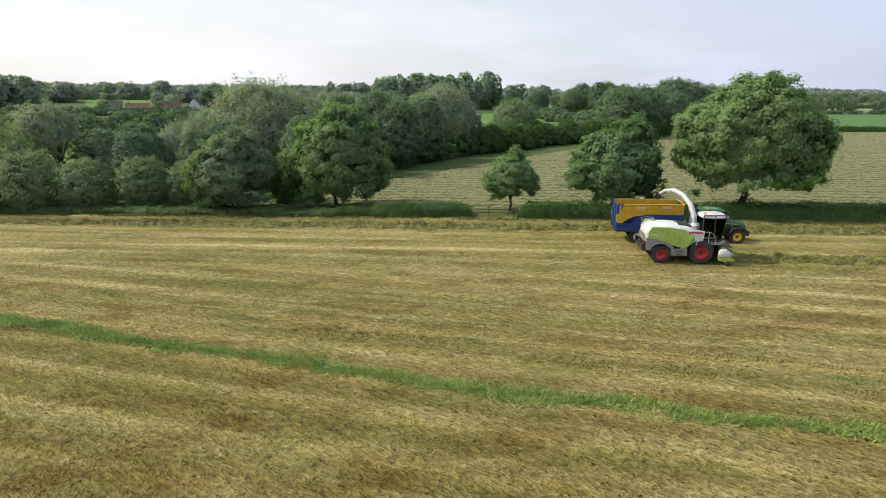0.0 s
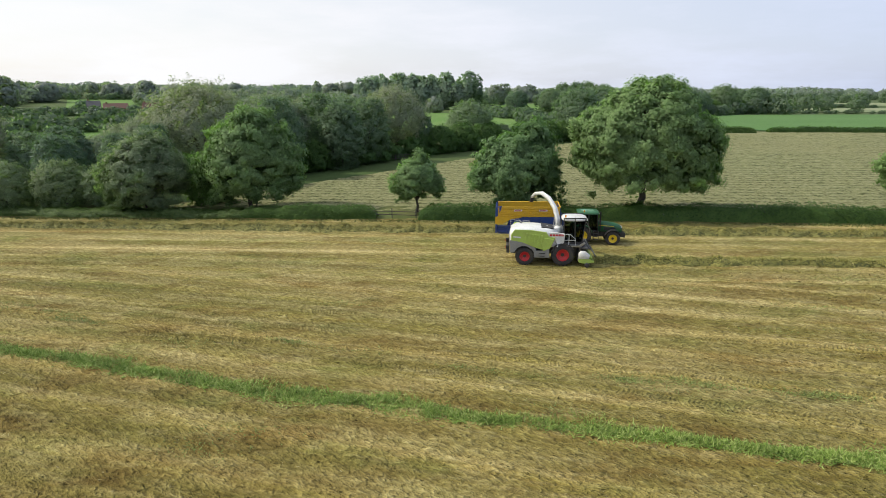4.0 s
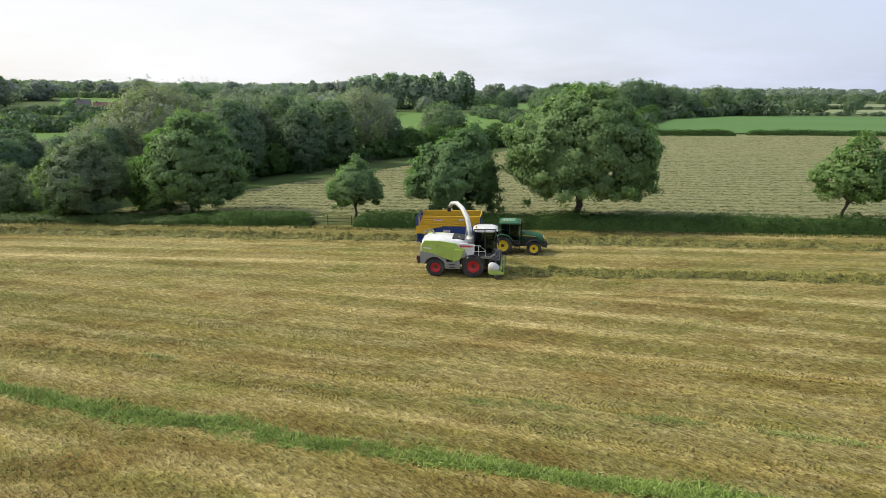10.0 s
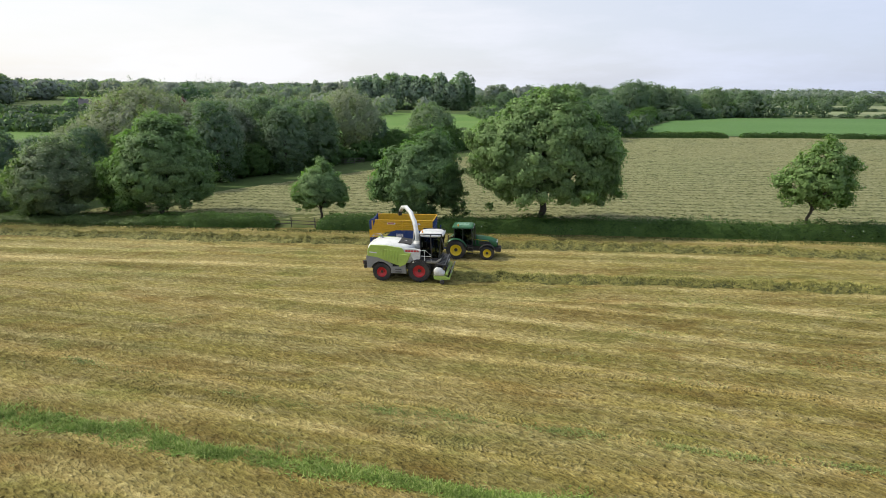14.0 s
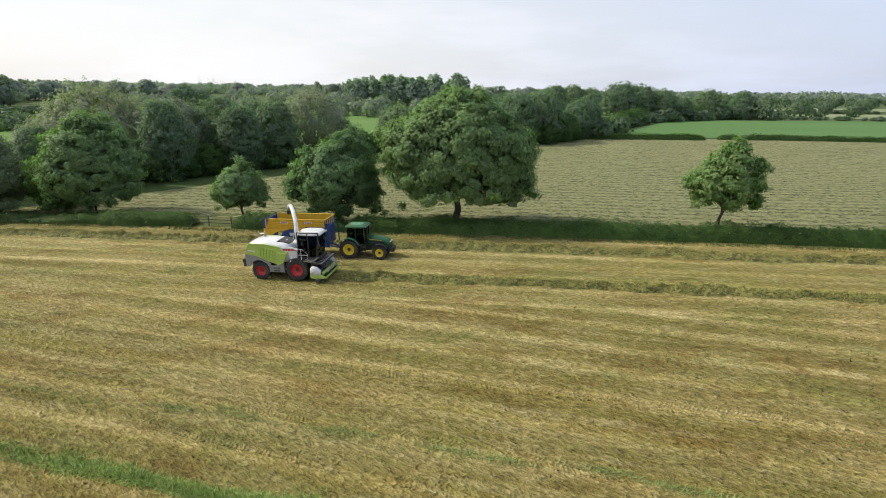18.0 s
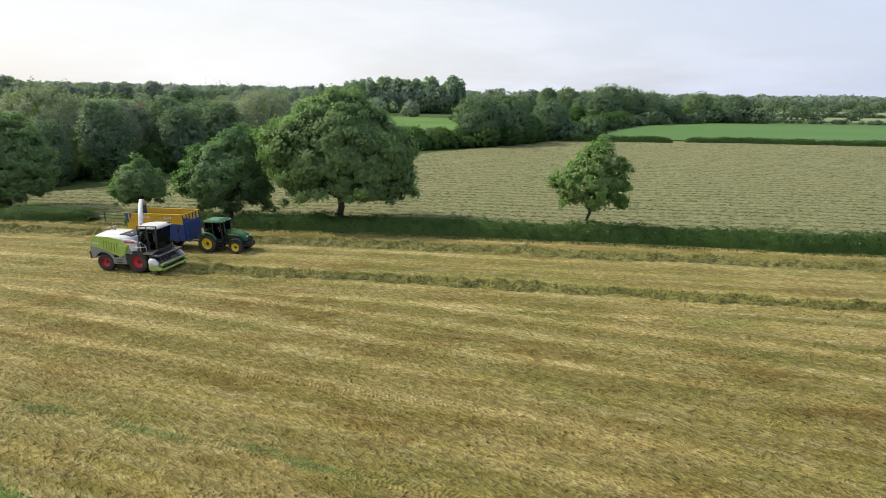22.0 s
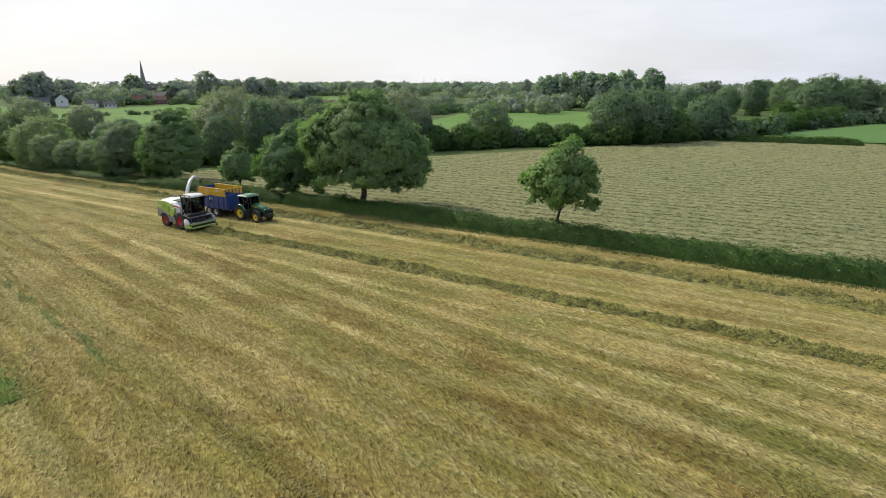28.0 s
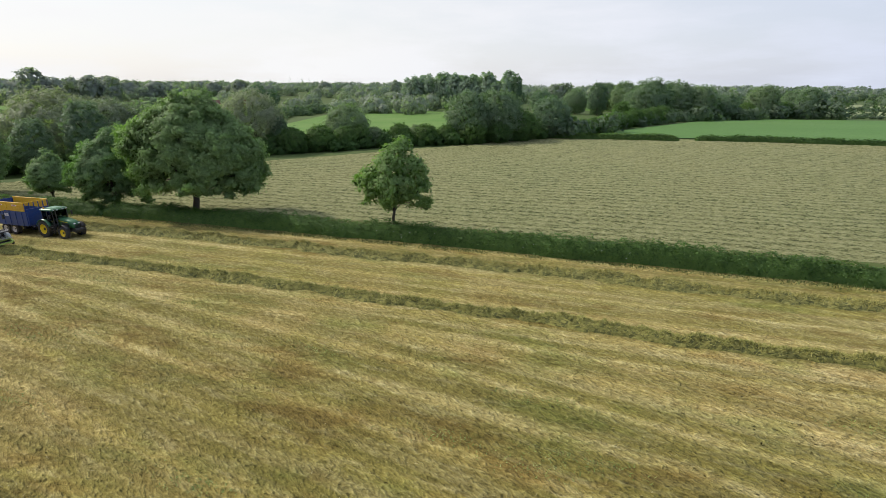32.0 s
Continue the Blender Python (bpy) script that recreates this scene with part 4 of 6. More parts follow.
M_nettle = foliage("nettle_leaves", (0.095, 0.140, 0.050), (0.180, 0.245, 0.088))
hedge("nettle_bank", -120, -20.0, 60.6, 4.2, 0.85, 41, M_nettle, "low bank of nettles and rough grass under the trees", 0.5, 300, 0.22, "nettles")
hedge("hedge", -20.5, -4.2, 60.0, 2.6, 1.5, 46, M_hawthorn, "dark rounded hawthorn hedge ending at the gap")
hedge("hedge", 1.0, 14.2, 59.8, 2.4, 1.65, 42, M_hawthorn, "short hawthorn hedge between two ash trees")
hedge("hedge", 14.6, 190, 59.9, 2.2, 1.85, 43, M_hawthorn, "long clipped hawthorn hedge beside the mown field")
hedge("hedge", 52, 86.5, 178.5, 1.8, 1.7, 44, M_hawthorn, "far low hedge in front of the green crop", 1.0, 90, 0.4)
hedge("hedge", 91, 330, 181.5, 1.8, 1.7, 45, M_hawthorn, "far low hedge in front of the green crop", 2.0, 36, 0.5)

# ---------------------------------------------------------------- machines
M_lime = painted("lime_green_paint", (0.40, 0.54, 0.11), 0.35, 0, 0.30)
M_white = painted("white_paint", (0.70, 0.71, 0.69), 0.35, 0, 0.35)
M_greyp = painted("grey_paint", (0.26, 0.26, 0.25), 0.5, 0, 0.4)
M_black = painted("black_steel", (0.022, 0.022, 0.024), 0.5, 0.0, 0.45, (0.09, 0.075, 0.05))
M_tyre = painted("tyre_rubber", (0.025, 0.025, 0.026), 0.85, 0, 0.75, (0.115, 0.095, 0.065))
M_redrim = painted("red_rim_paint", (0.52, 0.02, 0.025), 0.4, 0, 0.25)
M_red = painted("red_paint", (0.50, 0.02, 0.03), 0.4, 0, 0.1)
M_yrim = painted("yellow_rim_paint", (0.78, 0.58, 0.02), 0.4, 0, 0.25)
M_green = painted("dark_green_paint", (0.022, 0.125, 0.050), 0.35, 0, 0.18)
M_yellow = painted("trailer_yellow_paint", (0.70, 0.41, 0.018), 0.42, 0, 0.30)
M_blue = painted("trailer_blue_paint", (0.020, 0.055, 0.22), 0.42, 0, 0.25)
M_steel = painted("worn_steel", (0.36, 0.36, 0.35), 0.4, 0.8, 0.35)
M_decal = painted("pale_decal", (0.70, 0.68, 0.70), 0.4, 0, 0.1)
# roof hatch green, paled in the colour for the sky's reflection
M_hatch = painted("pale_green_sky_sheen", (0.14, 0.30, 0.19), 0.3, 0, 0.15)
M_amber = painted("amber_lens", (0.75, 0.30, 0.02), 0.2, 0, 0.0)
M_lamp = painted("clear_lens", (0.72, 0.74, 0.76), 0.12, 0.2, 0.0)
M_seat = painted("seat_fabric", (0.03, 0.03, 0.032), 0.9, 0, 0.1)
M_glass, g_nt, g_b = material("tinted_glass", 0.03)
g_b.inputs["Base Color"].default_value = (0.26, 0.31, 0.30, 1)
g_b.inputs["Transmission Weight"].default_value = 1.0
g_b.inputs["IOR"].default_value = 1.15


def box(bm, x0, x1, y0, y1, z0, z1, bevel=0.02):
    made = bmesh.ops.create_cube(bm, size=1, matrix=Matrix.LocRotScale(((x0 + x1) / 2, (y0 + y1) / 2, (z0 + z1) / 2), None, (abs(x1 - x0), abs(y1 - y0), abs(z1 - z0))))
    if bevel:
        edges = {e for v in made["verts"] for e in v.link_edges}
        bmesh.ops.bevel(bm, geom=list(edges), offset=bevel, segments=2, profile=0.5, affect="EDGES")
    return bm


def prism(bm, outline, y0, y1, bevel=0.02):
    """A plate or block: an outline in x and z, from y0 to y1."""
    a = [bm.verts.new((x, y0, z)) for x, z in outline]
    b = [bm.verts.new((x, y1, z)) for x, z in outline]
    n = len(a)
    f = [bm.faces.new(a), bm.faces.new(b[::-1])] + [bm.faces.new((a[i], b[i], b[(i + 1) % n], a[(i + 1) % n])) for i in range(n)]
    if bevel:
        bmesh.ops.bevel(bm, geom=list({e for k in f for e in k.edges}), offset=bevel, segments=2, profile=0.5, affect="EDGES")
    return bm


def loft(bm, sections):
    """Skin through rings of equal count, closed at both ends."""
    rings_ = [[bm.verts.new(p) for p in s] for s in sections]
    n = len(rings_[0])
    for a, b in zip(rings_, rings_[1:]):
        for i in range(n):
            bm.faces.new((a[i], a[(i + 1) % n], b[(i + 1) % n], b[i]))
    bm.faces.new(rings_[0][::-1])
    bm.faces.new(rings_[-1])
    return bm


def lathe(bm, outline, sides=32):
    """Turns an outline of (radius, y) about the y axis."""
    rings_ = [[bm.verts.new((r * math.cos(2 * math.pi * k / sides), y, r * math.sin(2 * math.pi * k / sides))) for k in range(sides)] for r, y in outline]
    for a, b in zip(rings_, rings_[1:]):
        for i in range(sides):
            bm.faces.new((a[i], a[(i + 1) % sides], b[(i + 1) % sides], b[i]))
    return bm


def rod(bm, pts, r=0.02, sides=6):
    tube(bm, [Vector(p) for p in pts], [r] * len(pts), sides)
    return bm


def wheel_part(parent, x, y, radius, width, rim_r, rim_mat, out):
    """Wheel: hub with lugged tyre and dished rim under it. out: which way the dish looks (-1 or 1 along y)."""
    bm = bmesh.new()
    lathe(bm, [(0.001, 0.12 * out), (rim_r * 0.30, 0.12 * out), (rim_r * 0.34, 0.02 * out), (rim_r * 0.34, -0.2 * out), (0.001, -0.2 * out)], 16)
    hub = part("wheel", bm, M_black, parent, smooth=False)
    hub.location = (x, y, radius - 0.05)
    w = width / 2
    bm = bmesh.new()
    lathe(bm, [(rim_r, -w * 0.8), (rim_r * 1.06, -w * 0.95), (radius * 0.80, -w), (radius * 0.93, -w * 0.9), (radius * 0.955, -w * 0.5), (radius * 0.96, 0), (radius * 0.955, w * 0.5), (radius * 0.93, w * 0.9), (radius * 0.80, w), (rim_r * 1.06, w * 0.95), (rim_r, w * 0.8)], 40)
    n = 20
    for side in (-1, 1):
        for k in range(n):
            a = 2 * math.pi * (k + (0.5 if side > 0 else 0)) / n
            turn = Matrix.Rotation(-a, 4, "Y") @ Matrix.Translation((radius * 0.955, side * w * 0.5, 0)) @ Matrix.Rotation(side * 0.7, 4, "X")
            bmesh.ops.create_cube(bm, size=1, matrix=turn @ Matrix.Diagonal((radius * 0.10, w * 1.12, 0.065, 1)))
    tagged(part("tyre", bm, M_tyre, hub), "muddy lugged rubber tyre")
    bm = bmesh.new()
    o = out
    lathe(bm, [(rim_r * 1.03, w * 0.86 * o), (rim_r * 0.96, w * 0.86 * o), (rim_r * 0.90, w * 0.45 * o), (rim_r * 0.80, w * 0.34 * o), (rim_r * 0.45, w * 0.16 * o), (rim_r * 0.40, w * 0.30 * o), (0.001, w * 0.32 * o)], 28)
    lathe(bm, [(rim_r * 1.03, -w * 0.86 * o), (rim_r * 0.9, -w * 0.5 * o), (0.001, -w * 0.4 * o)], 28)
    for k in range(8):
        a = 2 * math.pi * k / 8
        bmesh.ops.create_cone(bm, cap_ends=True, segments=6, radius1=0.03, radius2=0.03, depth=0.06,
                              matrix=Matrix.Translation((rim_r * 0.33 * math.cos(a), w * 0.35 * o, rim_r * 0.33 * math.sin(a))) @ Matrix.Rotation(math.pi / 2, 4, "X"))
    tagged(part("rim", bm, rim_mat, hub, smooth=False), "painted dished steel rim")
    return hub


def one(name, mat, parent, build, label="", smooth=False):
    bm = bmesh.new()
    build(bm)
    return part(name, bm, mat, parent, label, smooth)


def machine_at(ob, x, y):
    ob.matrix_basis = pose(x, y, float(land(x, y)) + 0.02, 0, -1.1, ROW)


# ------------- forage harvester
harv = tagged(new("forage_harvester"), "lime green and white forage harvester working along the windrow", "harvester")


def hood_section(x, w, z0, z1, crown):
    return [(x, -w, z0), (x, -w, z1 - 0.28), (x, -w * 0.93, z1 - 0.10), (x, -w * 0.72, z1), (x, 0, z1 + crown), (x, w * 0.72, z1), (x, w * 0.93, z1 - 0.10), (x, w, z1 - 0.28), (x, w, z0)]


one("engine_cover", M_white, harv, lambda bm: loft(bm, [hood_section(-4.34, 1.02, 1.75, 2.40, 0.04), hood_section(-4.22, 1.16, 1.7, 2.84, 0.05), hood_section(-3.75, 1.24, 1.65, 3.06, 0.07), hood_section(-2.4, 1.27, 1.6, 3.08, 0.07), hood_section(-1.2, 1.27, 1.55, 2.98, 0.06), hood_section(-0.45, 1.22, 1.5, 2.78, 0.03)]), "white rounded engine cover", True)
for sgn in (-1, 1):
    y0, y1 = sgn * 1.27, sgn * 1.40
    sp = one("side_panel", M_lime, harv, lambda bm: prism(bm, [(-4.24, 2.08), (-4.22, 2.60), (-3.95, 3.01), (-2.6, 2.97), (-1.36, 2.80), (-1.20, 2.44), (-0.62, 2.36), (-0.98, 1.54), (-1.50, 1.36), (-1.78, 1.34), (-2.4, 1.56), (-3.3, 1.98)], y0, y1, 0.035), "lime green louvred side panel")
    for k in range(6):
        x = -3.05 + 0.24 * k
        one("louvre", M_lime, sp, lambda bm: prism(bm, [(x - 0.06, 2.04 - 0.07 * k), (x + 0.08, 1.99 - 0.07 * k), (x + 0.17, 2.70 - 0.03 * k), (x + 0.04, 2.72 - 0.03 * k)], y1, y1 + sgn * 0.05, 0.015))
    one("panel_flank", M_lime, sp, lambda bm: prism(bm, [(-1.62, 1.20), (-1.06, 1.46), (-0.74, 2.24), (-1.5, 2.34), (-1.75, 1.85)], y1, y1 + sgn * 0.07, 0.03))
    one("model_mark", M_decal, sp, lambda bm: prism(bm, [(-4.05, 2.36), (-3.45, 2.30), (-3.45, 2.40), (-4.05, 2.46)], y1, y1 + sgn * 0.008, 0))
    one("lower_panel", M_greyp, harv, lambda bm: prism(bm, [(-4.30, 1.05), (-4.36, 2.06), (-4.24, 2.10), (-3.3, 2.00), (-2.4, 1.58), (-2.16, 1.36), (-2.28, 0.98), (-2.52, 1.36), (-2.9, 1.60), (-3.35, 1.64), (-3.75, 1.45), (-3.98, 1.05)], y0 * 0.98, y1 * 0.985, 0.02), "grey wheel arch panel")
    one("tank_panel", M_greyp, harv, lambda bm: prism(bm, [(-2.35, 0.62), (-2.35, 1.18), (-1.5, 1.20), (-1.12, 1.45), (-1.05, 0.62)], y0 * 0.86, y1 * 0.97, 0.04), "dark grey lower side tank")
    one("step", M_black, harv, lambda bm: [box(bm, -1.95, -1.45, sgn * 1.34, sgn * 1.44, z, z + 0.04, 0.006) for z in (0.75, 0.98)] and None)
    one("cab_side_panel", M_white, harv, lambda bm: prism(bm, [(-1.25, 2.34), (-1.2, 2.74), (-0.6, 2.78), (0.14, 2.66), (0.05, 1.75), (-0.45, 1.72), (-0.70, 2.30)], sgn * 1.16, sgn * 1.29, 0.03), "white panel behind the cab")
    one("name_mark", M_red, harv, lambda bm: [prism(bm, [(-1.10 + 0.23 * k, 2.46), (-0.91 + 0.23 * k, 2.46), (-0.90 + 0.23 * k, 2.62), (-1.09 + 0.23 * k, 2.62)], sgn * 1.29, sgn * 1.298, 0) for k in range(5)] and None, "red maker's mark")
    one("wheel_arch", M_black, harv, lambda bm: prism(bm, [(1.02 * math.cos(a), 0.85 + 1.02 * math.sin(a)) for a in np.linspace(0.35, 2.9, 12)] + [(0.94 * math.cos(a), 0.85 + 0.94 * math.sin(a)) for a in np.linspace(2.9, 0.35, 12)], sgn * 0.75, sgn * 1.40, 0.01))
one("chassis", M_black, harv, lambda bm: [box(bm, -4.2, 0.9, -0.55, 0.55, 0.75, 1.55, 0.05), box(bm, -3.3, -2.9, -1.1, 1.1, 0.5, 0.75, 0.04), box(bm, -0.2, 0.2, -1.0, 1.0, 0.65, 1.05, 0.05)] and None, "dark steel chassis")
one("radiator_grille", M_greyp, harv, lambda bm: [box(bm, -4.40, -4.28, -0.9, 0.9, 1.7 + 0.075 * k, 1.74 + 0.075 * k, 0.008) for k in range(8)] and None, "grey slatted rear grille")
one("rear_bumper", M_black, harv, lambda bm: [box(bm, -4.62, -4.36, -1.28, 1.28, 0.98, 1.28, 0.05), box(bm, -4.66, -4.4, -1.25, -1.0, 1.28, 1.62, 0.03), box(bm, -4.66, -4.4, 1.0, 1.25, 1.28, 1.62, 0.03)] and None, "black rear bumper")
for sgn in (-1, 1):
    one("tail_light", M_redrim, harv, lambda bm: box(bm, -4.69, -4.66, sgn * 1.05, sgn * 1.2, 1.36, 1.54, 0.01), "red tail light")
one("hood_grille", M_black, harv, lambda bm: loft(bm, [[(-1.75, -0.8, 3.02), (-1.75, 0.8, 3.02), (-1.75, 0.8, 3.10), (-1.75, -0.8, 3.10)], [(-0.75, -0.72, 2.88), (-0.75, 0.72, 2.88), (-0.75, 0.72, 2.98), (-0.75, -0.72, 2.98)]]), "black air intake on the cover")
one("rear_handrail", M_steel, harv, lambda bm: [rod(bm, [(-4.2, y, 2.6), (-4.3, y, 3.25), (-3.6, y, 3.35), (-3.55, y, 2.9)], 0.025) for y in (0.45, 1.05)] and [rod(bm, [(-4.28, 0.45, z), (-4.28, 1.05, z)], 0.02) for z in (2.8, 3.05, 3.25)] and None, "tubular rear handrail and ladder")
one("exhaust", M_steel, harv, lambda bm: rod(bm, [(-3.4, 0.55, 2.85), (-3.4, 0.55, 3.2), (-3.55, 0.55, 3.32)], 0.09, 10), smooth=True)
# cab
one("cab_floor", M_black, harv, lambda bm: box(bm, -0.02, 1.75, -0.95, 0.95, 1.62, 1.86, 0.04))
for s in (-1, 1):
    for p in ([(0.08, s * 0.92, 1.8), (0.05, s * 0.92, 3.87)], [(0.98, s * 0.95, 1.8), (0.92, s * 0.95, 3.87)], [(1.55, s * 0.82, 1.82), (1.80, s * 0.85, 3.87)], [(0.05, s * 0.92, 3.87), (1.8, s * 0.85, 3.87)]):
        one("cab_pillar", M_black, harv, lambda bm: rod(bm, p, 0.05))
for sgn in (-1, 1):
    one("side_window", M_glass, harv, lambda bm: [prism(bm, [(0.12, 1.88), (0.93, 1.88), (0.88, 3.60), (0.10, 3.60)], sgn * 0.915, sgn * 0.93, 0), prism(bm, [(1.03, 1.9), (1.5, 1.92), (1.72, 3.60), (0.97, 3.60)], sgn * 0.90, sgn * 0.915, 0)] and None, "tinted cab side glass")
one("windscreen", M_glass, harv, lambda bm: loft(bm, [[(1.56, -0.8, 1.9), (1.58, -0.8, 1.9), (1.72, 0, 1.9), (1.58, 0.8, 1.9), (1.56, 0.8, 1.9), (1.70, 0, 1.9)], [(1.81, -0.83, 3.6), (1.83, -0.83, 3.6), (1.97, 0, 3.6), (1.83, 0.83, 3.6), (1.81, 0.83, 3.6), (1.95, 0, 3.6)]]), "curved tinted windscreen")
one("rear_window", M_glass, harv, lambda bm: box(bm, 0.03, 0.045, -0.85, 0.85, 2.2, 3.58, 0))
one("cab_roof", M_white, harv, lambda bm: loft(bm, [[(xc + rx * math.cos(a) * abs(math.cos(a)) ** -0.45 if abs(math.cos(a)) > 1e-6 else xc, ry * math.sin(a) * abs(math.sin(a)) ** -0.45 if abs(math.sin(a)) > 1e-6 else 0, z) for a in [2 * math.pi * (k + 0.5) / 24 for k in range(24)]] for xc, rx, ry, z in ((0.93, 0.94, 0.92, 3.63), (0.93, 1.02, 1.00, 3.68), (0.93, 1.02, 0.98, 3.77), (0.90, 0.90, 0.88, 3.87), (0.88, 0.65, 0.63, 3.91))]), "rounded white cab roof", True)
for y in (-0.75, -0.45, 0.45, 0.75):
    one("roof_light", M_lamp, harv, lambda bm: box(bm, 1.88, 1.95, y - 0.09, y + 0.09, 3.66, 3.77, 0.015), "work light under the cab roof")
one("seat", M_seat, harv, lambda bm: [box(bm, 0.4, 0.9, -0.26, 0.26, 2.2, 2.34, 0.05), box(bm, 0.32, 0.46, -0.25, 0.25, 2.3, 3.0, 0.05), box(bm, 0.5, 0.8, -0.15, 0.15, 1.84, 2.2, 0.03)] and None, "dark cab seat")
one("steering_column", M_black, harv, lambda bm: [rod(bm, [(1.35, 0, 1.84), (1.15, 0, 2.5)], 0.05), rod(bm, [(1.15 + 0.06 * math.cos(a), 0.2 * math.sin(a), 2.5 + 0.19 * math.cos(a) * 0.3) for a in np.linspace(0, 6.28, 13)], 0.015)] and None)
one("platform", M_steel, harv, lambda bm: prism(bm, [(-0.35, 1.70), (1.35, 1.66), (1.72, 1.92), (1.80, 1.88), (1.40, 1.56), (-0.35, 1.60)], -1.38, -0.95, 0.015), "steel cab access platform")
one("handrail", M_white, harv, lambda bm: [rod(bm, p, 0.025) for p in ([(-0.05, -1.33, 1.68), (-0.05, -1.33, 2.62), (0.55, -1.33, 2.62), (0.98, -1.33, 2.25), (1.0, -1.33, 1.70)], [(0.45, -1.33, 1.68), (0.45, -1.33, 2.62)], [(-0.05, -1.33, 2.15), (0.98, -1.33, 2.15)])] and None, "white tubular platform rail")
for s in (-1, 1):
    one("mirror", M_black, harv, lambda bm: [rod(bm, [(1.8, s * 0.9, 3.6), (2.05, s * 1.45, 3.18)], 0.018), box(bm, 2.0, 2.08, s * 1.36, s * 1.58, 2.75, 3.2, 0.03)] and None, "cab mirror on an arm")
one("beacon", M_amber, harv, lambda bm: rod(bm, [(0.2, -0.55, 3.84), (0.2, -0.55, 4.06)], 0.06, 10), "amber roof beacon", True)
one("side_lamp", M_lamp, harv, lambda bm: lathe(bm, [(0.001, -1.42), (0.10, -1.42), (0.11, -1.38), (0.09, -1.28)], 16))
bpy.data.objects["side_lamp"].location = (-0.42, 0, 1.62)
# spout
SPOUT = [Vector(p) for p in ((-0.30, 0, 2.75), (-0.38, 0.10, 3.6), (-0.62, 0.55, 4.5), (-1.08, 1.25, 5.15), (-1.62, 2.05, 5.42), (-2.10, 2.80, 5.25), (-2.36, 3.25, 4.85))]


def spout_skin(bm):
    secs = []
    for i, p in enumerate(SPOUT):
        a = (SPOUT[min(i + 1, 6)] - SPOUT[max(i - 1, 0)]).normalized()
        side = Vector((0.93, 0.38, 0)).normalized()
        up = side.cross(a).normalized()
        w, h = 0.185 - 0.010 * i, 0.165 - 0.008 * i
        secs.append([p + side * x * w + up * y * h for x, y in ((-1, -1), (-1, 0.6), (-0.7, 1), (0.7, 1), (1, 0.6), (1, -1))])
    return loft(bm, secs)


one("spout", M_white, harv, spout_skin, "tall white curved discharge spout", True)
one("spout_deflector", M_black, harv, lambda bm: loft(bm, [[SPOUT[6] + Vector((dx, dy, 0.05)) for dx, dy in ((-0.15, -0.11), (0.17, 0.02), (0.09, 0.17), (-0.21, 0.04))], [SPOUT[6] + Vector((dx - 0.08, dy + 0.10, -0.48)) for dx, dy in ((-0.12, -0.07), (0.14, 0.02), (0.09, 0.12), (-0.17, 0.04))]]), "dark hanging deflector flap")
one("spout_base", M_white, harv, lambda bm: lathe(bm, [(0.001, 0.0), (0.40, 0.0), (0.40, 0.35), (0.30, 0.5), (0.001, 0.5)], 20), smooth=False)
bpy.data.objects["spout_base"].matrix_basis = pose(-0.3, 0, 2.55, 90, 0, 0)
one("spout_ram", M_steel, harv, lambda bm: rod(bm, [(-0.7, -0.05, 2.95), (-0.62, 0.35, 4.1)], 0.045, 8))
# feeder and pick-up header
one("feeder_house", M_black, harv, lambda bm: prism(bm, [(0.7, 1.55), (1.75, 1.15), (1.75, 0.45), (0.7, 0.6)], -0.55, 0.55, 0.03), "dark feeder housing")
one("pickup_frame", M_black, harv, lambda bm: [prism(bm, [(1.55, 0.45), (1.72, 1.62), (1.84, 1.62), (1.78, 0.45)], -1.55, 1.55, 0.02), prism(bm, [(1.80, 1.46), (1.80, 1.54), (2.62, 1.50), (2.62, 1.42)], -1.5, 1.5, 0.02)] and None, "dark pick-up header frame")
one("crop_guard", M_steel, harv, lambda bm: [rod(bm, [(1.80, y, 1.62), (2.50, y, 1.52), (2.98, y, 0.86)], 0.018) for y in np.linspace(-1.4, 1.4, 9)] and [rod(bm, [(2.50, -1.5, 1.52), (2.50, 1.5, 1.52)], 0.04), rod(bm, [(2.98, -1.5, 0.86), (2.98, 1.5, 0.86)], 0.05)] and None, "tubular crop guard")
one("roller", M_lime, harv, lambda bm: lathe(bm, [(0.001, -1.5), (0.13, -1.5), (0.13, 1.5), (0.001, 1.5)], 16), "lime green crop roller", True)
bpy.data.objects["roller"].location = (2.62, 0, 0.74)
one("auger", M_steel, harv, lambda bm: [lathe(bm, [(0.001, -1.45), (0.16, -1.45), (0.16, 1.45), (0.001, 1.45)], 14)] and [rod(bm, [(0.26 * math.cos(a), s * (1.4 - 0.055 * a), 0.26 * math.sin(a)) for a in np.linspace(0, 18.8, 60)], 0.03, 4) for s in (-1, 1)] and None)
bpy.data.objects["auger"].location = (1.98, 0, 0.72)
one("pickup_reel", M_black, harv, lambda bm: [lathe(bm, [(0.001, -1.45), (0.2, -1.45), (0.2, 1.45), (0.001, 1.45)], 14)] and [rod(bm, [(0.2 * math.cos(a), y, 0.2 * math.sin(a)), (0.36 * math.cos(a + 0.2), y, 0.36 * math.sin(a + 0.2))], 0.012, 4) for a in np.linspace(0, 6.28, 7)[:6] for y in np.linspace(-1.4, 1.4, 22)] and None, "pick-up reel with spring tines")
bpy.data.objects["pickup_reel"].location = (2.42, 0, 0.40)
one("lower_beam", M_lime, harv, lambda bm: box(bm, 2.78, 2.90, -1.55, 1.55, 0.30, 0.46, 0.02), "lime green front beam")
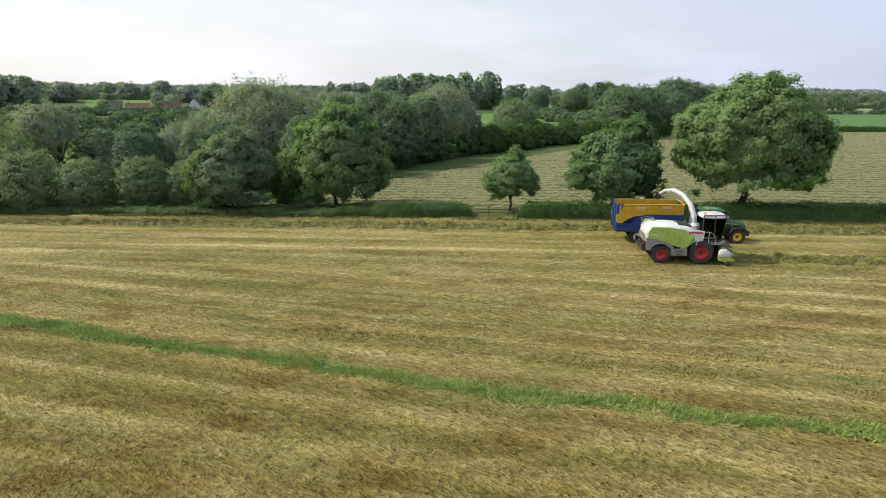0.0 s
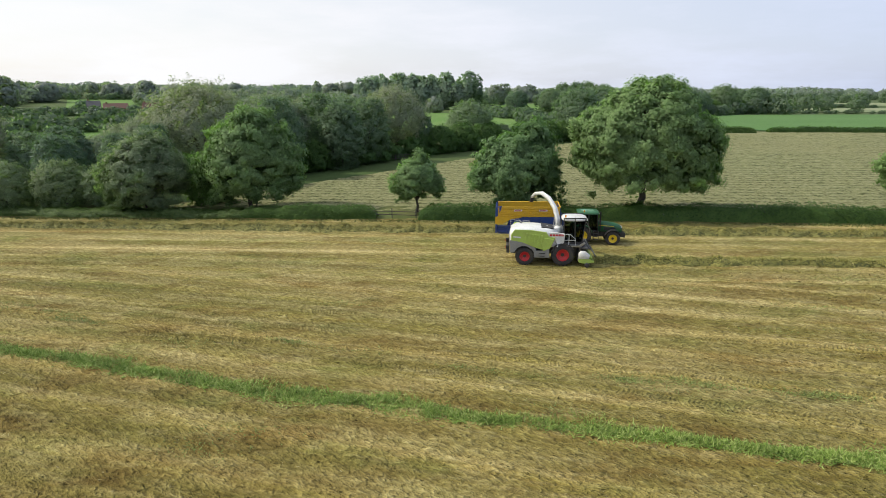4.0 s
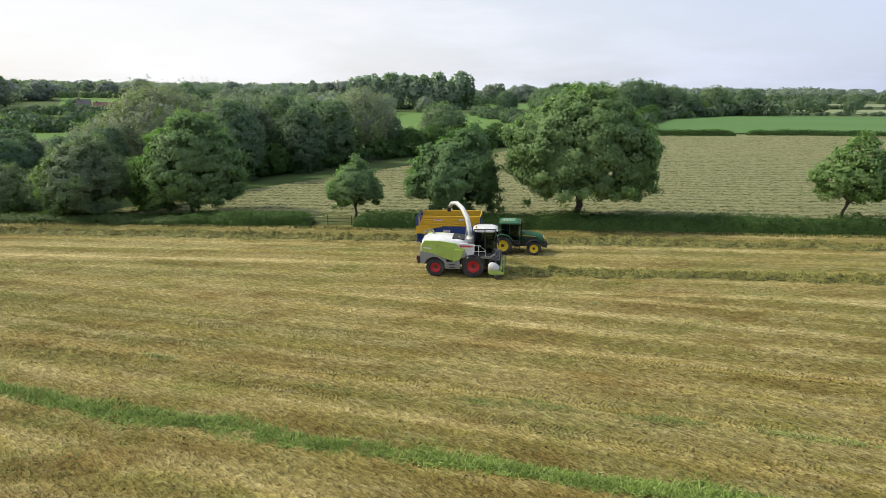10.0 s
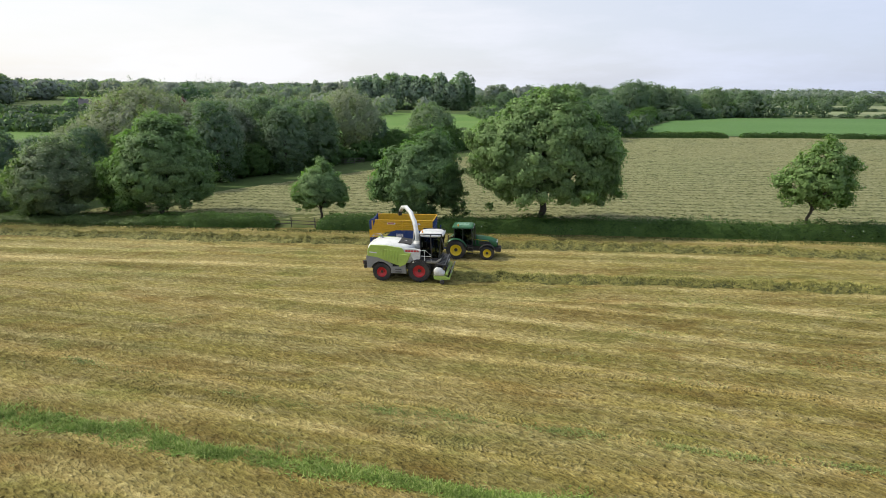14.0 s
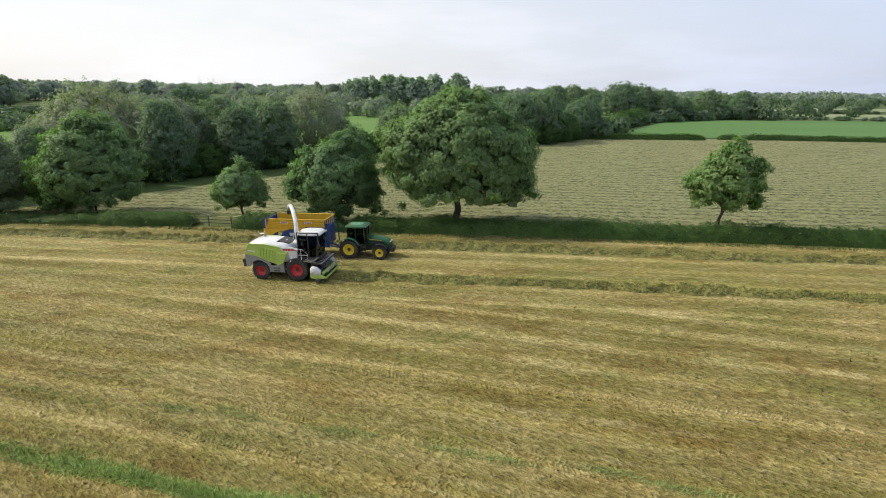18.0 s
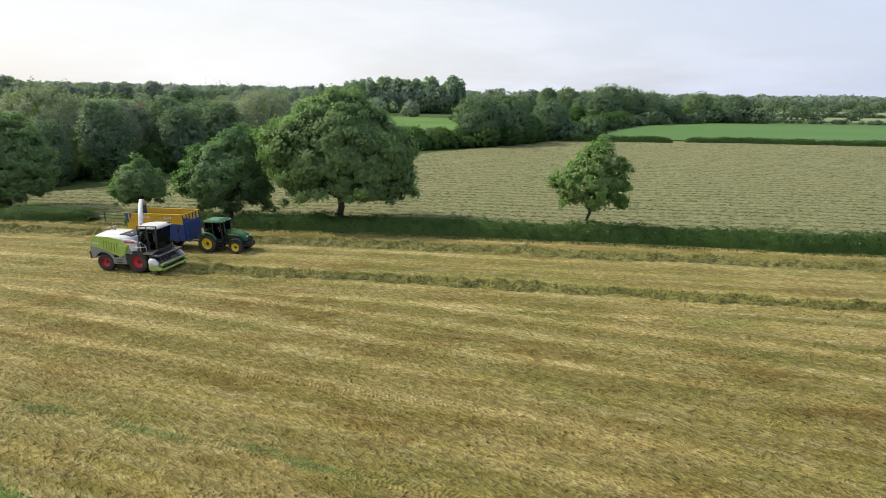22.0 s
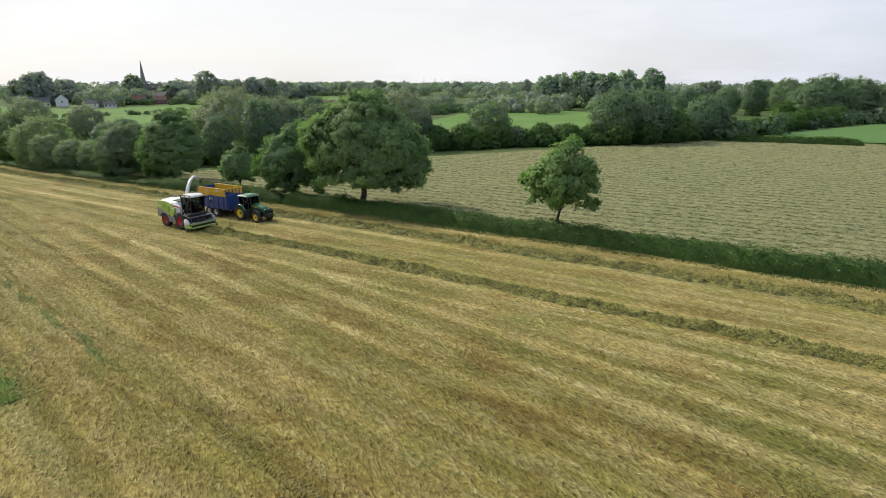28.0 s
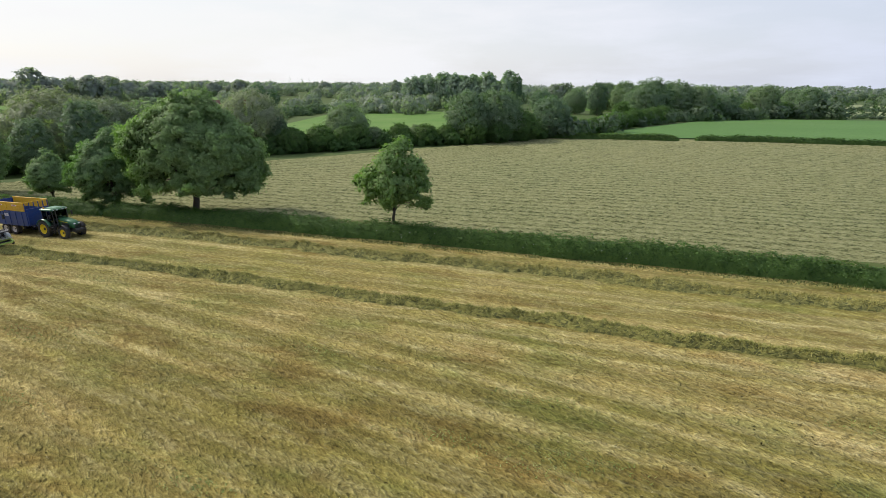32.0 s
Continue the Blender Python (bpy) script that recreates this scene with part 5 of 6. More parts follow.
for sgn in (-1, 1):
    one("side_shield", M_white, harv, lambda bm: loft(bm, [[(xx * k + 2.1 * (1 - k), sgn * y, zz * k + 0.85 * (1 - k)) for xx, zz in ((1.62, 0.66), (1.62, 1.14), (1.80, 1.34), (2.18, 1.30), (2.52, 1.00), (2.46, 0.66))] for k, y in ((1.0, 1.52), (1.0, 1.66), (0.82, 1.76))]), "white rounded end shield", True)
    one("shield_skirt", M_lime, harv, lambda bm: prism(bm, [(1.66, 0.36), (1.60, 0.66), (2.50, 0.66), (2.84, 0.50), (2.80, 0.36), (2.1, 0.28)], sgn * 1.53, sgn * 1.72, 0.02), "lime green shield skirt")
    gw = one("gauge_wheel", M_tyre, harv, lambda bm: lathe(bm, [(0.001, -0.07), (0.10, -0.07), (0.18, -0.06), (0.20, 0), (0.18, 0.06), (0.10, 0.07), (0.001, 0.07)], 18), "small rubber gauge wheel", True)
    gw.location = (2.3, sgn * 1.84, 0.19)
    one("gauge_arm", M_lime, harv, lambda bm: rod(bm, [(2.0, sgn * 1.72, 0.5), (2.3, sgn * 1.76, 0.20)], 0.045))
for ob in harv.children:
    if ob.name.split(".")[0] in ("pickup_frame", "crop_guard", "roller", "auger", "pickup_reel", "lower_beam", "side_shield", "shield_skirt", "gauge_wheel", "gauge_arm"):
        ob.location.x -= 0.38      # the header sits close up to the front wheels
for sgn in (-1, 1):
    wheel_part(harv, 0.0, sgn * 1.12, 0.92, 0.66, 0.50, M_redrim, sgn)
    wheel_part(harv, -3.1, sgn * 1.12, 0.76, 0.56, 0.41, M_redrim, sgn)
HX, HY = 19.66 + V.x * 1.2 + U.x * 1.2, 41.6 + V.y * 1.2 + U.y * 1.2
machine_at(harv, HX, HY)

# ------------- tractor
trac = tagged(new("tractor"), "dark green tractor with yellow rims pulling the silage trailer", "tractor")


def bonnet_section(x, w, z0, z1):
    return [(x, -w, z0), (x, -w, z1 - 0.22), (x, -w * 0.86, z1 - 0.05), (x, -w * 0.5, z1), (x, w * 0.5, z1), (x, w * 0.86, z1 - 0.05), (x, w, z1 - 0.22), (x, w, z0)]


one("bonnet", M_green, trac, lambda bm: loft(bm, [bonnet_section(1.55, 0.46, 1.15, 2.06), bonnet_section(2.4, 0.45, 1.12, 1.98), bonnet_section(3.2, 0.42, 1.08, 1.84), bonnet_section(3.62, 0.38, 1.05, 1.68), bonnet_section(3.74, 0.30, 1.05, 1.50)]), "dark green sloping bonnet", True)
one("nose_grille", M_black, trac, lambda bm: [box(bm, 3.73, 3.80, -0.27, 0.27, 1.08 + 0.06 * k, 1.11 + 0.06 * k, 0.005) for k in range(6)] and None)
for sgn in (-1, 1):
    one("bonnet_vent", M_black, trac, lambda bm: prism(bm, [(2.1, 1.25), (2.1, 1.60), (3.1, 1.52), (3.25, 1.25)], sgn * 0.445, sgn * 0.465, 0.005), "black side vent")
    one("bonnet_stripe", M_yrim, trac, lambda bm: prism(bm, [(1.6, 1.72), (1.6, 1.77), (3.0, 1.64), (3.0, 1.60)], sgn * 0.452, sgn * 0.462, 0), "yellow stripe")
    one("headlight", M_lamp, trac, lambda bm: box(bm, 3.66, 3.78, sgn * 0.14, sgn * 0.32, 1.46, 1.58, 0.02), "clear headlight")
    one("rear_fender", M_green, trac, lambda bm: loft(bm, [[(1.0 * math.cos(a) * r, sgn * y, 0.88 + 1.0 * math.sin(a) * r) for r, y in ((0.98, 0.55), (1.03, 0.55), (1.03, 1.12), (0.98, 1.12))] for a in np.linspace(0.30, 2.75, 14)]), "green rear wheel fender", True)
    one("front_fender", M_black, trac, lambda bm: loft(bm, [[(2.85 + math.cos(a) * r, sgn * y, 0.66 + math.sin(a) * r) for r, y in ((0.74, 0.66), (0.77, 0.66), (0.77, 1.10), (0.74, 1.10))] for a in np.linspace(0.45, 2.9, 12)]), "black front mudguard", True)
    one("steps", M_black, trac, lambda bm: [box(bm, 1.10, 1.55, sgn * 0.80, sgn * 1.06, z, z + 0.04, 0.008) for z in (0.5, 0.78, 1.06)] and [box(bm, x, x + 0.04, sgn * 0.82, sgn * 1.04, 0.48, 1.28, 0.006) for x in (1.08, 1.53)] and None, "black access steps")
    one("cab_window", M_glass, trac, lambda bm: [prism(bm, [(-0.10, 1.62), (0.55, 1.42), (0.58, 2.78), (-0.15, 2.78)], sgn * 0.80, sgn * 0.815, 0), prism(bm, [(0.66, 1.40), (1.45, 1.30), (1.36, 2.78), (0.66, 2.78)], sgn * 0.80, sgn * 0.815, 0)] and None, "tinted cab side glass")
    one("mirror", M_black, trac, lambda bm: [rod(bm, [(1.45, sgn * 0.8, 2.5), (1.55, sgn * 1.2, 2.45)], 0.016), box(bm, 1.52, 1.58, sgn * 1.12, sgn * 1.30, 2.15, 2.55, 0.02)] and None)
one("engine_block", M_black, trac, lambda bm: [box(bm, -0.4, 3.5, -0.32, 0.32, 0.62, 1.14, 0.05), box(bm, 2.72, 2.98, -0.75, 0.75, 0.52, 0.80, 0.04), box(bm, -0.18, 0.18, -0.8, 0.8, 0.66, 1.08, 0.05)] and None, "dark driveline and axles")
one("front_weight", M_black, trac, lambda bm: prism(bm, [(3.55, 0.62), (3.55, 1.02), (4.05, 1.00), (4.12, 0.85), (4.05, 0.55)], -0.45, 0.45, 0.04), "black front weight block")
for s in (-1, 1):
    for p in ([(-0.12, s * 0.8, 1.55), (-0.18, s * 0.8, 2.82)], [(0.62, s * 0.82, 1.40), (0.62, s * 0.82, 2.82)], [(1.50, s * 0.78, 1.22), (1.40, s * 0.78, 2.82)]):
        one("cab_pillar", M_black, trac, lambda bm: rod(bm, p, 0.042))
one("cab_floor", M_black, trac, lambda bm: box(bm, -0.15, 1.52, -0.82, 0.82, 1.15, 1.34, 0.03))
one("windscreen", M_glass, trac, lambda bm: prism(bm, [(1.47, 1.5), (1.49, 1.5), (1.41, 2.78), (1.39, 2.78)], -0.74, 0.74, 0), "tinted windscreen")
one("rear_window", M_glass, trac, lambda bm: prism(bm, [(-0.13, 1.7), (-0.115, 1.7), (-0.165, 2.78), (-0.18, 2.78)], -0.74, 0.74, 0))
one("seat", M_seat, trac, lambda bm: [box(bm, 0.25, 0.72, -0.25, 0.25, 1.60, 1.74, 0.05), box(bm, 0.16, 0.30, -0.25, 0.25, 1.7, 2.35, 0.05), box(bm, 0.32, 0.62, -0.14, 0.14, 1.33, 1.62, 0.03)] and None, "dark cab seat")
one("steering_column", M_black, trac, lambda bm: [rod(bm, [(1.25, 0, 1.3), (1.02, 0, 1.95)], 0.045), rod(bm, [(1.02 + 0.05 * math.cos(a), 0.19 * math.sin(a), 1.95 + 0.05 * math.cos(a)) for a in np.linspace(0, 6.28, 13)], 0.014)] and None)
one("cab_roof", M_green, trac, lambda bm: loft(bm, [[(xc + rx * x, ry * y, z) for x, y in ((-1, -0.8), (-0.9, -1), (0.85, -1), (1, -0.75), (1, 0.75), (0.85, 1), (-0.9, 1), (-1, 0.8))] for xc, rx, ry, z in ((0.62, 0.92, 0.88, 2.84), (0.62, 0.97, 0.94, 2.88), (0.62, 0.95, 0.92, 2.97), (0.62, 0.84, 0.80, 3.03))]), "dark green cab roof")
one("roof_hatch", M_hatch, trac, lambda bm: box(bm, 0.0, 1.15, -0.55, 0.55, 3.02, 3.07, 0.03), "pale roof hatch")
for y in (-0.65, -0.3, 0.3, 0.65):
    one("roof_light", M_lamp, trac, lambda bm: box(bm, 1.57, 1.61, y - 0.1, y + 0.1, 2.86, 2.95, 0.01), "roof work light")
one("beacon", M_amber, trac, lambda bm: rod(bm, [(0.2, -0.75, 2.98), (0.2, -0.75, 3.05), (0.2, -0.75, 3.22)], 0.06, 10), "amber roof beacon", True)
one("aerial", M_black, trac, lambda bm: [rod(bm, [(1.35, 0.6, 3.0), (1.3, 0.6, 3.5)], 0.012), lathe(bm, [(0.001, 0), (0.12, 0), (0.1, 0.06), (0.001, 0.08)], 12)] and None)
bpy.data.objects["aerial"].location = (0, 0, 0)
one("exhaust", M_black, trac, lambda bm: rod(bm, [(1.75, -0.60, 1.3), (1.72, -0.62, 2.2), (1.70, -0.62, 2.95), (1.62, -0.64, 3.05)], 0.06, 10), "black exhaust stack", True)
one("drawbar_hitch", M_black, trac, lambda bm: [box(bm, -0.95, -0.3, -0.12, 0.12, 0.55, 0.68, 0.02), rod(bm, [(-0.3, -0.45, 0.7), (-0.85, -0.4, 0.55)], 0.04), rod(bm, [(-0.3, 0.45, 0.7), (-0.85, 0.4, 0.55)], 0.04)] and None)
for sgn in (-1, 1):
    wheel_part(trac, 0.0, sgn * 0.86, 0.90, 0.54, 0.52, M_yrim, sgn)
    wheel_part(trac, 2.85, sgn * 0.88, 0.66, 0.44, 0.38, M_yrim, sgn)
TX, TY = 23.9 + V.x * 0.85, 47.4 + V.y * 0.85
machine_at(trac, TX, TY)

# ------------- silage trailer, its draw-eye on the tractor's hitch
trail = tagged(new("silage_trailer"), "yellow and blue high-sided silage trailer, empty and open-topped", "trailer")
L0, L1, TW = -7.85, -2.05, 1.25      # from the tractor's rear axle
one("chassis", M_blue, trail, lambda bm: [box(bm, L0 + 0.1, L1, y - 0.09, y + 0.09, 0.85, 1.15, 0.02) for y in (-0.45, 0.45)] and [box(bm, x, x + 0.12, -0.5, 0.5, 0.92, 1.1, 0.01) for x in np.linspace(L0 + 0.2, L1 - 0.3, 6)] and None, "blue chassis rails")
one("drawbar", M_blue, trail, lambda bm: [rod(bm, [(L1, s * 0.42, 1.0), (-0.95, 0, 0.66)], 0.07, 6) for s in (-1, 1)] and [rod(bm, [(-1.15, 0, 0.66), (-0.86, 0, 0.66)], 0.06, 8)] and None, "blue drawbar")
one("floor", M_blue, trail, lambda bm: box(bm, L0, L1, -TW + 0.03, TW - 0.03, 1.15, 1.24, 0.01))
ZB, ZT = 2.66, 3.52     # foot and top of the yellow sides
for sgn in (-1, 1):
    sd = one("lower_side", M_blue, trail, lambda bm: prism(bm, [(L0 + 0.9, 1.05), (L0 + 1.2, 1.75), (L0 + 2.0, ZB - 0.05), (L1, ZB - 0.05), (L1, 1.05)], sgn * (TW - 0.03), sgn * TW, 0.008), "blue lower side wall")
    for k in range(5):
        x = L0 + 2.1 + k * 1.0
        one("side_post", M_blue, sd, lambda bm: box(bm, x, x + 0.10, sgn * TW, sgn * (TW + 0.06), 1.05, ZB - 0.05, 0.012))
    one("label_plate", M_decal, sd, lambda bm: box(bm, L0 + 2.42, L0 + 3.05, sgn * (TW + 0.062), sgn * (TW + 0.07), 2.05, 2.34, 0), "white plate with unreadable lettering")
    one("label_bar", M_blue, sd, lambda bm: [box(bm, L0 + 2.50, L0 + 2.97, sgn * (TW + 0.07), sgn * (TW + 0.075), z, z + 0.05, 0) for z in (2.10, 2.22)] and None)
    one("rear_quarter", M_yellow, trail, lambda bm: prism(bm, [(L0 - 0.11, 1.95), (L0 - 0.11, ZB), (L0 + 2.3, ZB), (L0 + 2.3, ZB - 0.08), (L0 + 1.5, ZB - 0.16), (L0 + 0.9, ZB - 0.42), (L0 + 0.55, 1.95)], sgn * (TW - 0.02), sgn * (TW + 0.05), 0.01), "yellow curved rear quarter")
    up = one("upper_side", M_yellow, trail, lambda bm: box(bm, L0 + 0.12, L1 - 0.02, sgn * (TW - 0.03), sgn * TW, ZB, ZT, 0.008), "yellow ribbed upper side")
    for z in np.linspace(ZB + 0.03, ZT - 0.13, 5):
        one("rib", M_yellow, up, lambda bm: box(bm, L0 + 0.14, L1 - 0.04, sgn * TW, sgn * (TW + 0.05), z, z + 0.10, 0.015))
    for x in (L0 + 0.14, (L0 + L1) / 2, L1 - 0.16):
        one("upright", M_yellow, up, lambda bm: box(bm, x, x + 0.12, sgn * (TW + 0.002), sgn * (TW + 0.075), ZB, ZT + 0.02, 0.012))
    one("top_rail", M_yellow, up, lambda bm: box(bm, L0 + 0.1, L1, sgn * (TW - 0.05), sgn * (TW + 0.07), ZT, ZT + 0.10, 0.02))
    for x in (L0 + 1.6, L1 - 1.9):
        one("decal", M_decal, up, lambda bm: box(bm, x, x + 0.75, sgn * (TW + 0.052), sgn * (TW + 0.058), ZB + 0.55, ZB + 0.70, 0), "pale decal with unreadable lettering")
        one("decal_bar", M_red, up, lambda bm: box(bm, x + 0.08, x + 0.65, sgn * (TW + 0.058), sgn * (TW + 0.062), ZB + 0.60, ZB + 0.65, 0))
one("headboard", M_blue, trail, lambda bm: box(bm, L1 - 0.03, L1 + 0.03, -TW, TW, 1.1, ZB + 0.2, 0.01), "blue front headboard")
for y in np.linspace(-TW + 0.04, TW - 0.04, 6):
    one("front_bar", M_blue, trail, lambda bm: box(bm, L1 - 0.03, L1 + 0.04, y - 0.04, y + 0.04, ZB + 0.2, ZT + 0.02, 0.01))
one("front_top_bar", M_yellow, trail, lambda bm: box(bm, L1 - 0.03, L1 + 0.05, -TW, TW, ZT + 0.02, ZT + 0.10, 0.01))
tg = one("tailgate", M_blue, trail, lambda bm: box(bm, L0 - 0.04, L0 + 0.03, -TW, TW, 1.1, ZT - 0.05, 0.01), "blue ribbed tailgate")
for y in (-1.15, -0.4, 0.4, 1.15):
    one("tailgate_post", M_blue, tg, lambda bm: box(bm, L0 - 0.10, L0 - 0.04, y - 0.05, y + 0.05, 1.1, ZT, 0.01))
for s in (-1, 1):
    one("tailgate_arm", M_blue, trail, lambda bm: prism(bm, [(L0 - 0.08, ZT - 0.1), (L0 + 0.02, ZT + 0.12), (L0 + 0.5, ZT + 0.16), (L0 + 0.5, ZT + 0.06), (L0 + 0.16, ZB + 0.1), (L0 - 0.08, ZB + 0.1)], s * (TW + 0.01), s * (TW + 0.07), 0.01))
one("axle", M_black, trail, lambda bm: [rod(bm, [(x, -1.0, 0.58), (x, 1.0, 0.58)], 0.07, 8) for x in (L0 + 1.9, L0 + 3.3)] and None)
for sgn in (-1, 1):
    for x in (L0 + 1.9, L0 + 3.3):
        wheel_part(trail, x, sgn * 0.98, 0.62, 0.50, 0.34, M_decal, sgn)
machine_at(trail, TX, TY)

# ---------------------------------------------------------------- grass, windrows and litter
def blades_material(name, stops, rough=0.8):
    m, nt, b = material(name, rough)
    g = nt.nodes.new("ShaderNodeNewGeometry")
    c = ramp(nt, g.outputs["Random Per Island"], stops)
    v = coords(nt)
    c = blend(nt, ramp(nt, grain(nt, v, 0.5, 4), [(0.35, (0, 0, 0)), (0.7, (0.5, 0.5, 0.5))]), c, tuple(0.6 * k for k in stops[0][1]))
    nt.links.new(c, b.inputs["Base Color"])
    b.inputs["Specular IOR Level"].default_value = 0.2
    return m


M_hay = blades_material("windrow_grass", [(0.0, (0.23, 0.215, 0.060)), (0.55, (0.33, 0.305, 0.088)), (1.0, (0.46, 0.41, 0.15))])
M_litter = blades_material("cut_straw", [(0.0, (0.20, 0.170, 0.060)), (0.5, (0.28, 0.240, 0.095)), (0.85, (0.36, 0.310, 0.145)), (1.0, (0.44, 0.39, 0.20))])
M_lush = blades_material("lush_grass", [(0.0, (0.115, 0.190, 0.030)), (0.6, (0.240, 0.345, 0.066)), (1.0, (0.42, 0.47, 0.165))], 0.75)
M_wisp = blades_material("pale_green_wisps", [(0.0, (0.13, 0.175, 0.042)), (0.6, (0.235, 0.285, 0.078)), (1.0, (0.36, 0.37, 0.14))], 0.75)
M_tall = blades_material("verge_grass", [(0.0, (0.070, 0.105, 0.025)), (0.6, (0.130, 0.170, 0.046)), (1.0, (0.24, 0.25, 0.10))], 0.7)
M_flower = blades_material("white_umbels", [(0.0, (0.5, 0.5, 0.42)), (1.0, (0.72, 0.72, 0.66))])


def field_height(s, d):
    x, y, z = mown_place(s, d)
    return x, y, z


def blades(rng, s, d, base, length, width, flat):
    """Grass blades: thin three-cornered slips. flat 1: lying, 0: upright."""
    n = len(s)
    x, y, z = base(s, d)
    a = rng.uniform(0, 2 * math.pi, n)
    tilt = np.clip(rng.normal(flat, 0.25, n), 0, 1) * math.pi / 2
    L = length * rng.uniform(0.5, 1.5, n)
    way = np.stack([np.cos(a) * np.sin(tilt), np.sin(a) * np.sin(tilt), np.cos(tilt) + 0.08], -1) * L[:, None]
    side = np.stack([-np.sin(a), np.cos(a), rng.normal(0, 0.4, n)], -1) * (width * rng.uniform(0.6, 1.4, n))[:, None]
    p = np.stack([x, y, z], -1)
    v = np.stack([p - side * 0.6, p + side * 0.6, p + way + side * 0.2], 1)
    return v.reshape(-1, 3)


def as_object(name, v, mat, label, category):
    me = fast_mesh(name, v, np.arange(len(v)).reshape(-1, 3), mat)
    return tagged(new(name, me), label, category, kind="stuff")


def mound_material(name, dull, fresh):
    m, nt, b = material(name, 0.9)
    fibre = grain(nt, coords(nt, (0.8, 1.2, 1.2), -ROW), 3.4, 4, 0.6, 0.8)
    lump = grain(nt, coords(nt), 1.6, 4, 0.6)
    c = blend(nt, ramp(nt, lump, [(0.35, (0, 0, 0)), (0.65, (1, 1, 1))]), dull, fresh)
    c = blend(nt, ramp(nt, fibre, [(0.42, (0.95, 0.95, 0.95)), (0.53, (0, 0, 0))]), c, (0.085, 0.090, 0.024))
    nt.links.new(c, b.inputs["Base Color"])
    bump(nt, b, fibre, 1.0, 0.25)
    return m


M_mound = mound_material("raked_hay", (0.165, 0.166, 0.044), (0.285, 0.268, 0.080))
M_mound_green = mound_material("raked_green_grass", (0.170, 0.170, 0.040), (0.285, 0.262, 0.070))
M_green_hay = blades_material("green_windrow_grass", [(0.0, (0.215, 0.22, 0.060)), (0.6, (0.33, 0.315, 0.088)), (1.0, (0.46, 0.41, 0.15))])


def windrow(name, s0, s1, d, width, height, seed, label, body_mat, blade_mat):
    """A long rope of raked grass: a lumpy mound under a tangle of blades."""
    rng = np.random.RandomState(seed)
    root = new(name)

    def place(S, Q):
        w = width * (1 + 0.30 * lumps(S, S * 0, 1.6, seed) + 0.18 * lumps(S, S * 0, 0.6, seed + 1))
        mid = d + 0.28 * lumps(S, S * 0, 5.0, seed + 2) + 0.14 * lumps(S, S * 0, 1.3, seed + 3)
        D = mid + Q * w * 0.5
        x, y = U.x * S + V.x * D, U.y * S + V.y * D
        hump = np.clip(1 - Q * Q, 0, 1) ** 0.8
        end = np.clip((S - s0) / 1.5, 0, 1) * np.clip((s1 - S) / 1.5, 0, 1)
        z = land(x, y) - 0.05 + end * hump * height * (1 + 0.38 * lumps(S, Q * 0.55, 0.45, seed + 4) + 0.30 * lumps(S, Q, 1.3, seed + 5))
        return x, y, z + 0.05 * lumps(S, Q * 2, 0.28, seed + 6)
    body = sheet("mound", np.arange(s0, s1, 0.17), np.linspace(-1, 1, 11), place, body_mat)
    body.parent = root
    n = int((s1 - s0) * 330)
    S, Q = rng.uniform(s0, s1, n), np.clip(rng.normal(0, 0.5, n), -1.15, 1.15)
    v = blades(rng, S, Q, place, 0.20, 0.038, 0.72)
    mesh_part("loose_grass", fast_mesh("loose_grass", v, np.arange(len(v)).reshape(-1, 3), blade_mat), root)
    return tagged(root, label, "windrow", kind="stuff")


s_head = U.x * HX + U.y * HY + 2.7      # the pick-up header
windrow("windrow", -120, 150, 54.5, 1.8, 0.50, 61, "long windrow of raked grass near the hedge", M_mound, M_hay)
windrow("windrow", s_head, 150, V.x * HX + V.y * HY + 0.1, 1.4, 0.46, 62, "green windrow of raked grass ahead of the harvester", M_mound_green, M_green_hay)

gr = np.random.RandomState(63)


def strip_middle(x):
    return 23.6 - 0.283 * x + 0.0009 * x * x


def strip_base(x, q):
    y = strip_middle(x) + q
    return x, y, land(x, y) + 0.02


n = 118000
sx = gr.uniform(-75, 44, n)
dense = 0.75 + 0.35 * lumps(sx, sx * 0, 2.2, 71)
sq = gr.normal(0, 0.42, n) * dense + 0.25 * lumps(sx, sx * 0, 4.0, 72)
keep = lumps(sx, sq, 0.6, 73) > gr.uniform(-1.2, 0.1, n)
as_object("grass_strip", blades(gr, sx[keep], sq[keep], strip_base, 0.22, 0.036, 0.82), M_lush, "strip of lush green uncut grass across the mown field", "grass")
# a second, broken line of green wisps beside it
n = 9000
wx = gr.uniform(-45, 44, 30)
pick = gr.randint(0, 30, n)
px_ = wx[pick] + gr.normal(0, 0.8, n)
pq_ = 4.9 + gr.normal(0, 0.45, 30)[pick] + gr.normal(0, 0.16, n) - 0.03 * (px_ - wx[pick])
as_object("grass_wisps", blades(gr, px_, pq_, strip_base, 0.15, 0.034, 0.86), M_wisp, "thin wisps of green grass left in the stubble", "grass")
# thin green regrowth and spots
n = 7000
cx = gr.uniform(-30, 95, 46)
cd = gr.uniform(13, 42, 46)
pick = gr.randint(0, 46, n)
ss, dd = cx[pick] + gr.normal(0, 1.3, n), cd[pick] + gr.normal(0, 0.32, n)
as_object("regrowth", blades(gr, ss, dd, field_height, 0.13, 0.04, 0.82), M_wisp, "scattered patches of green regrowth in the stubble", "grass")

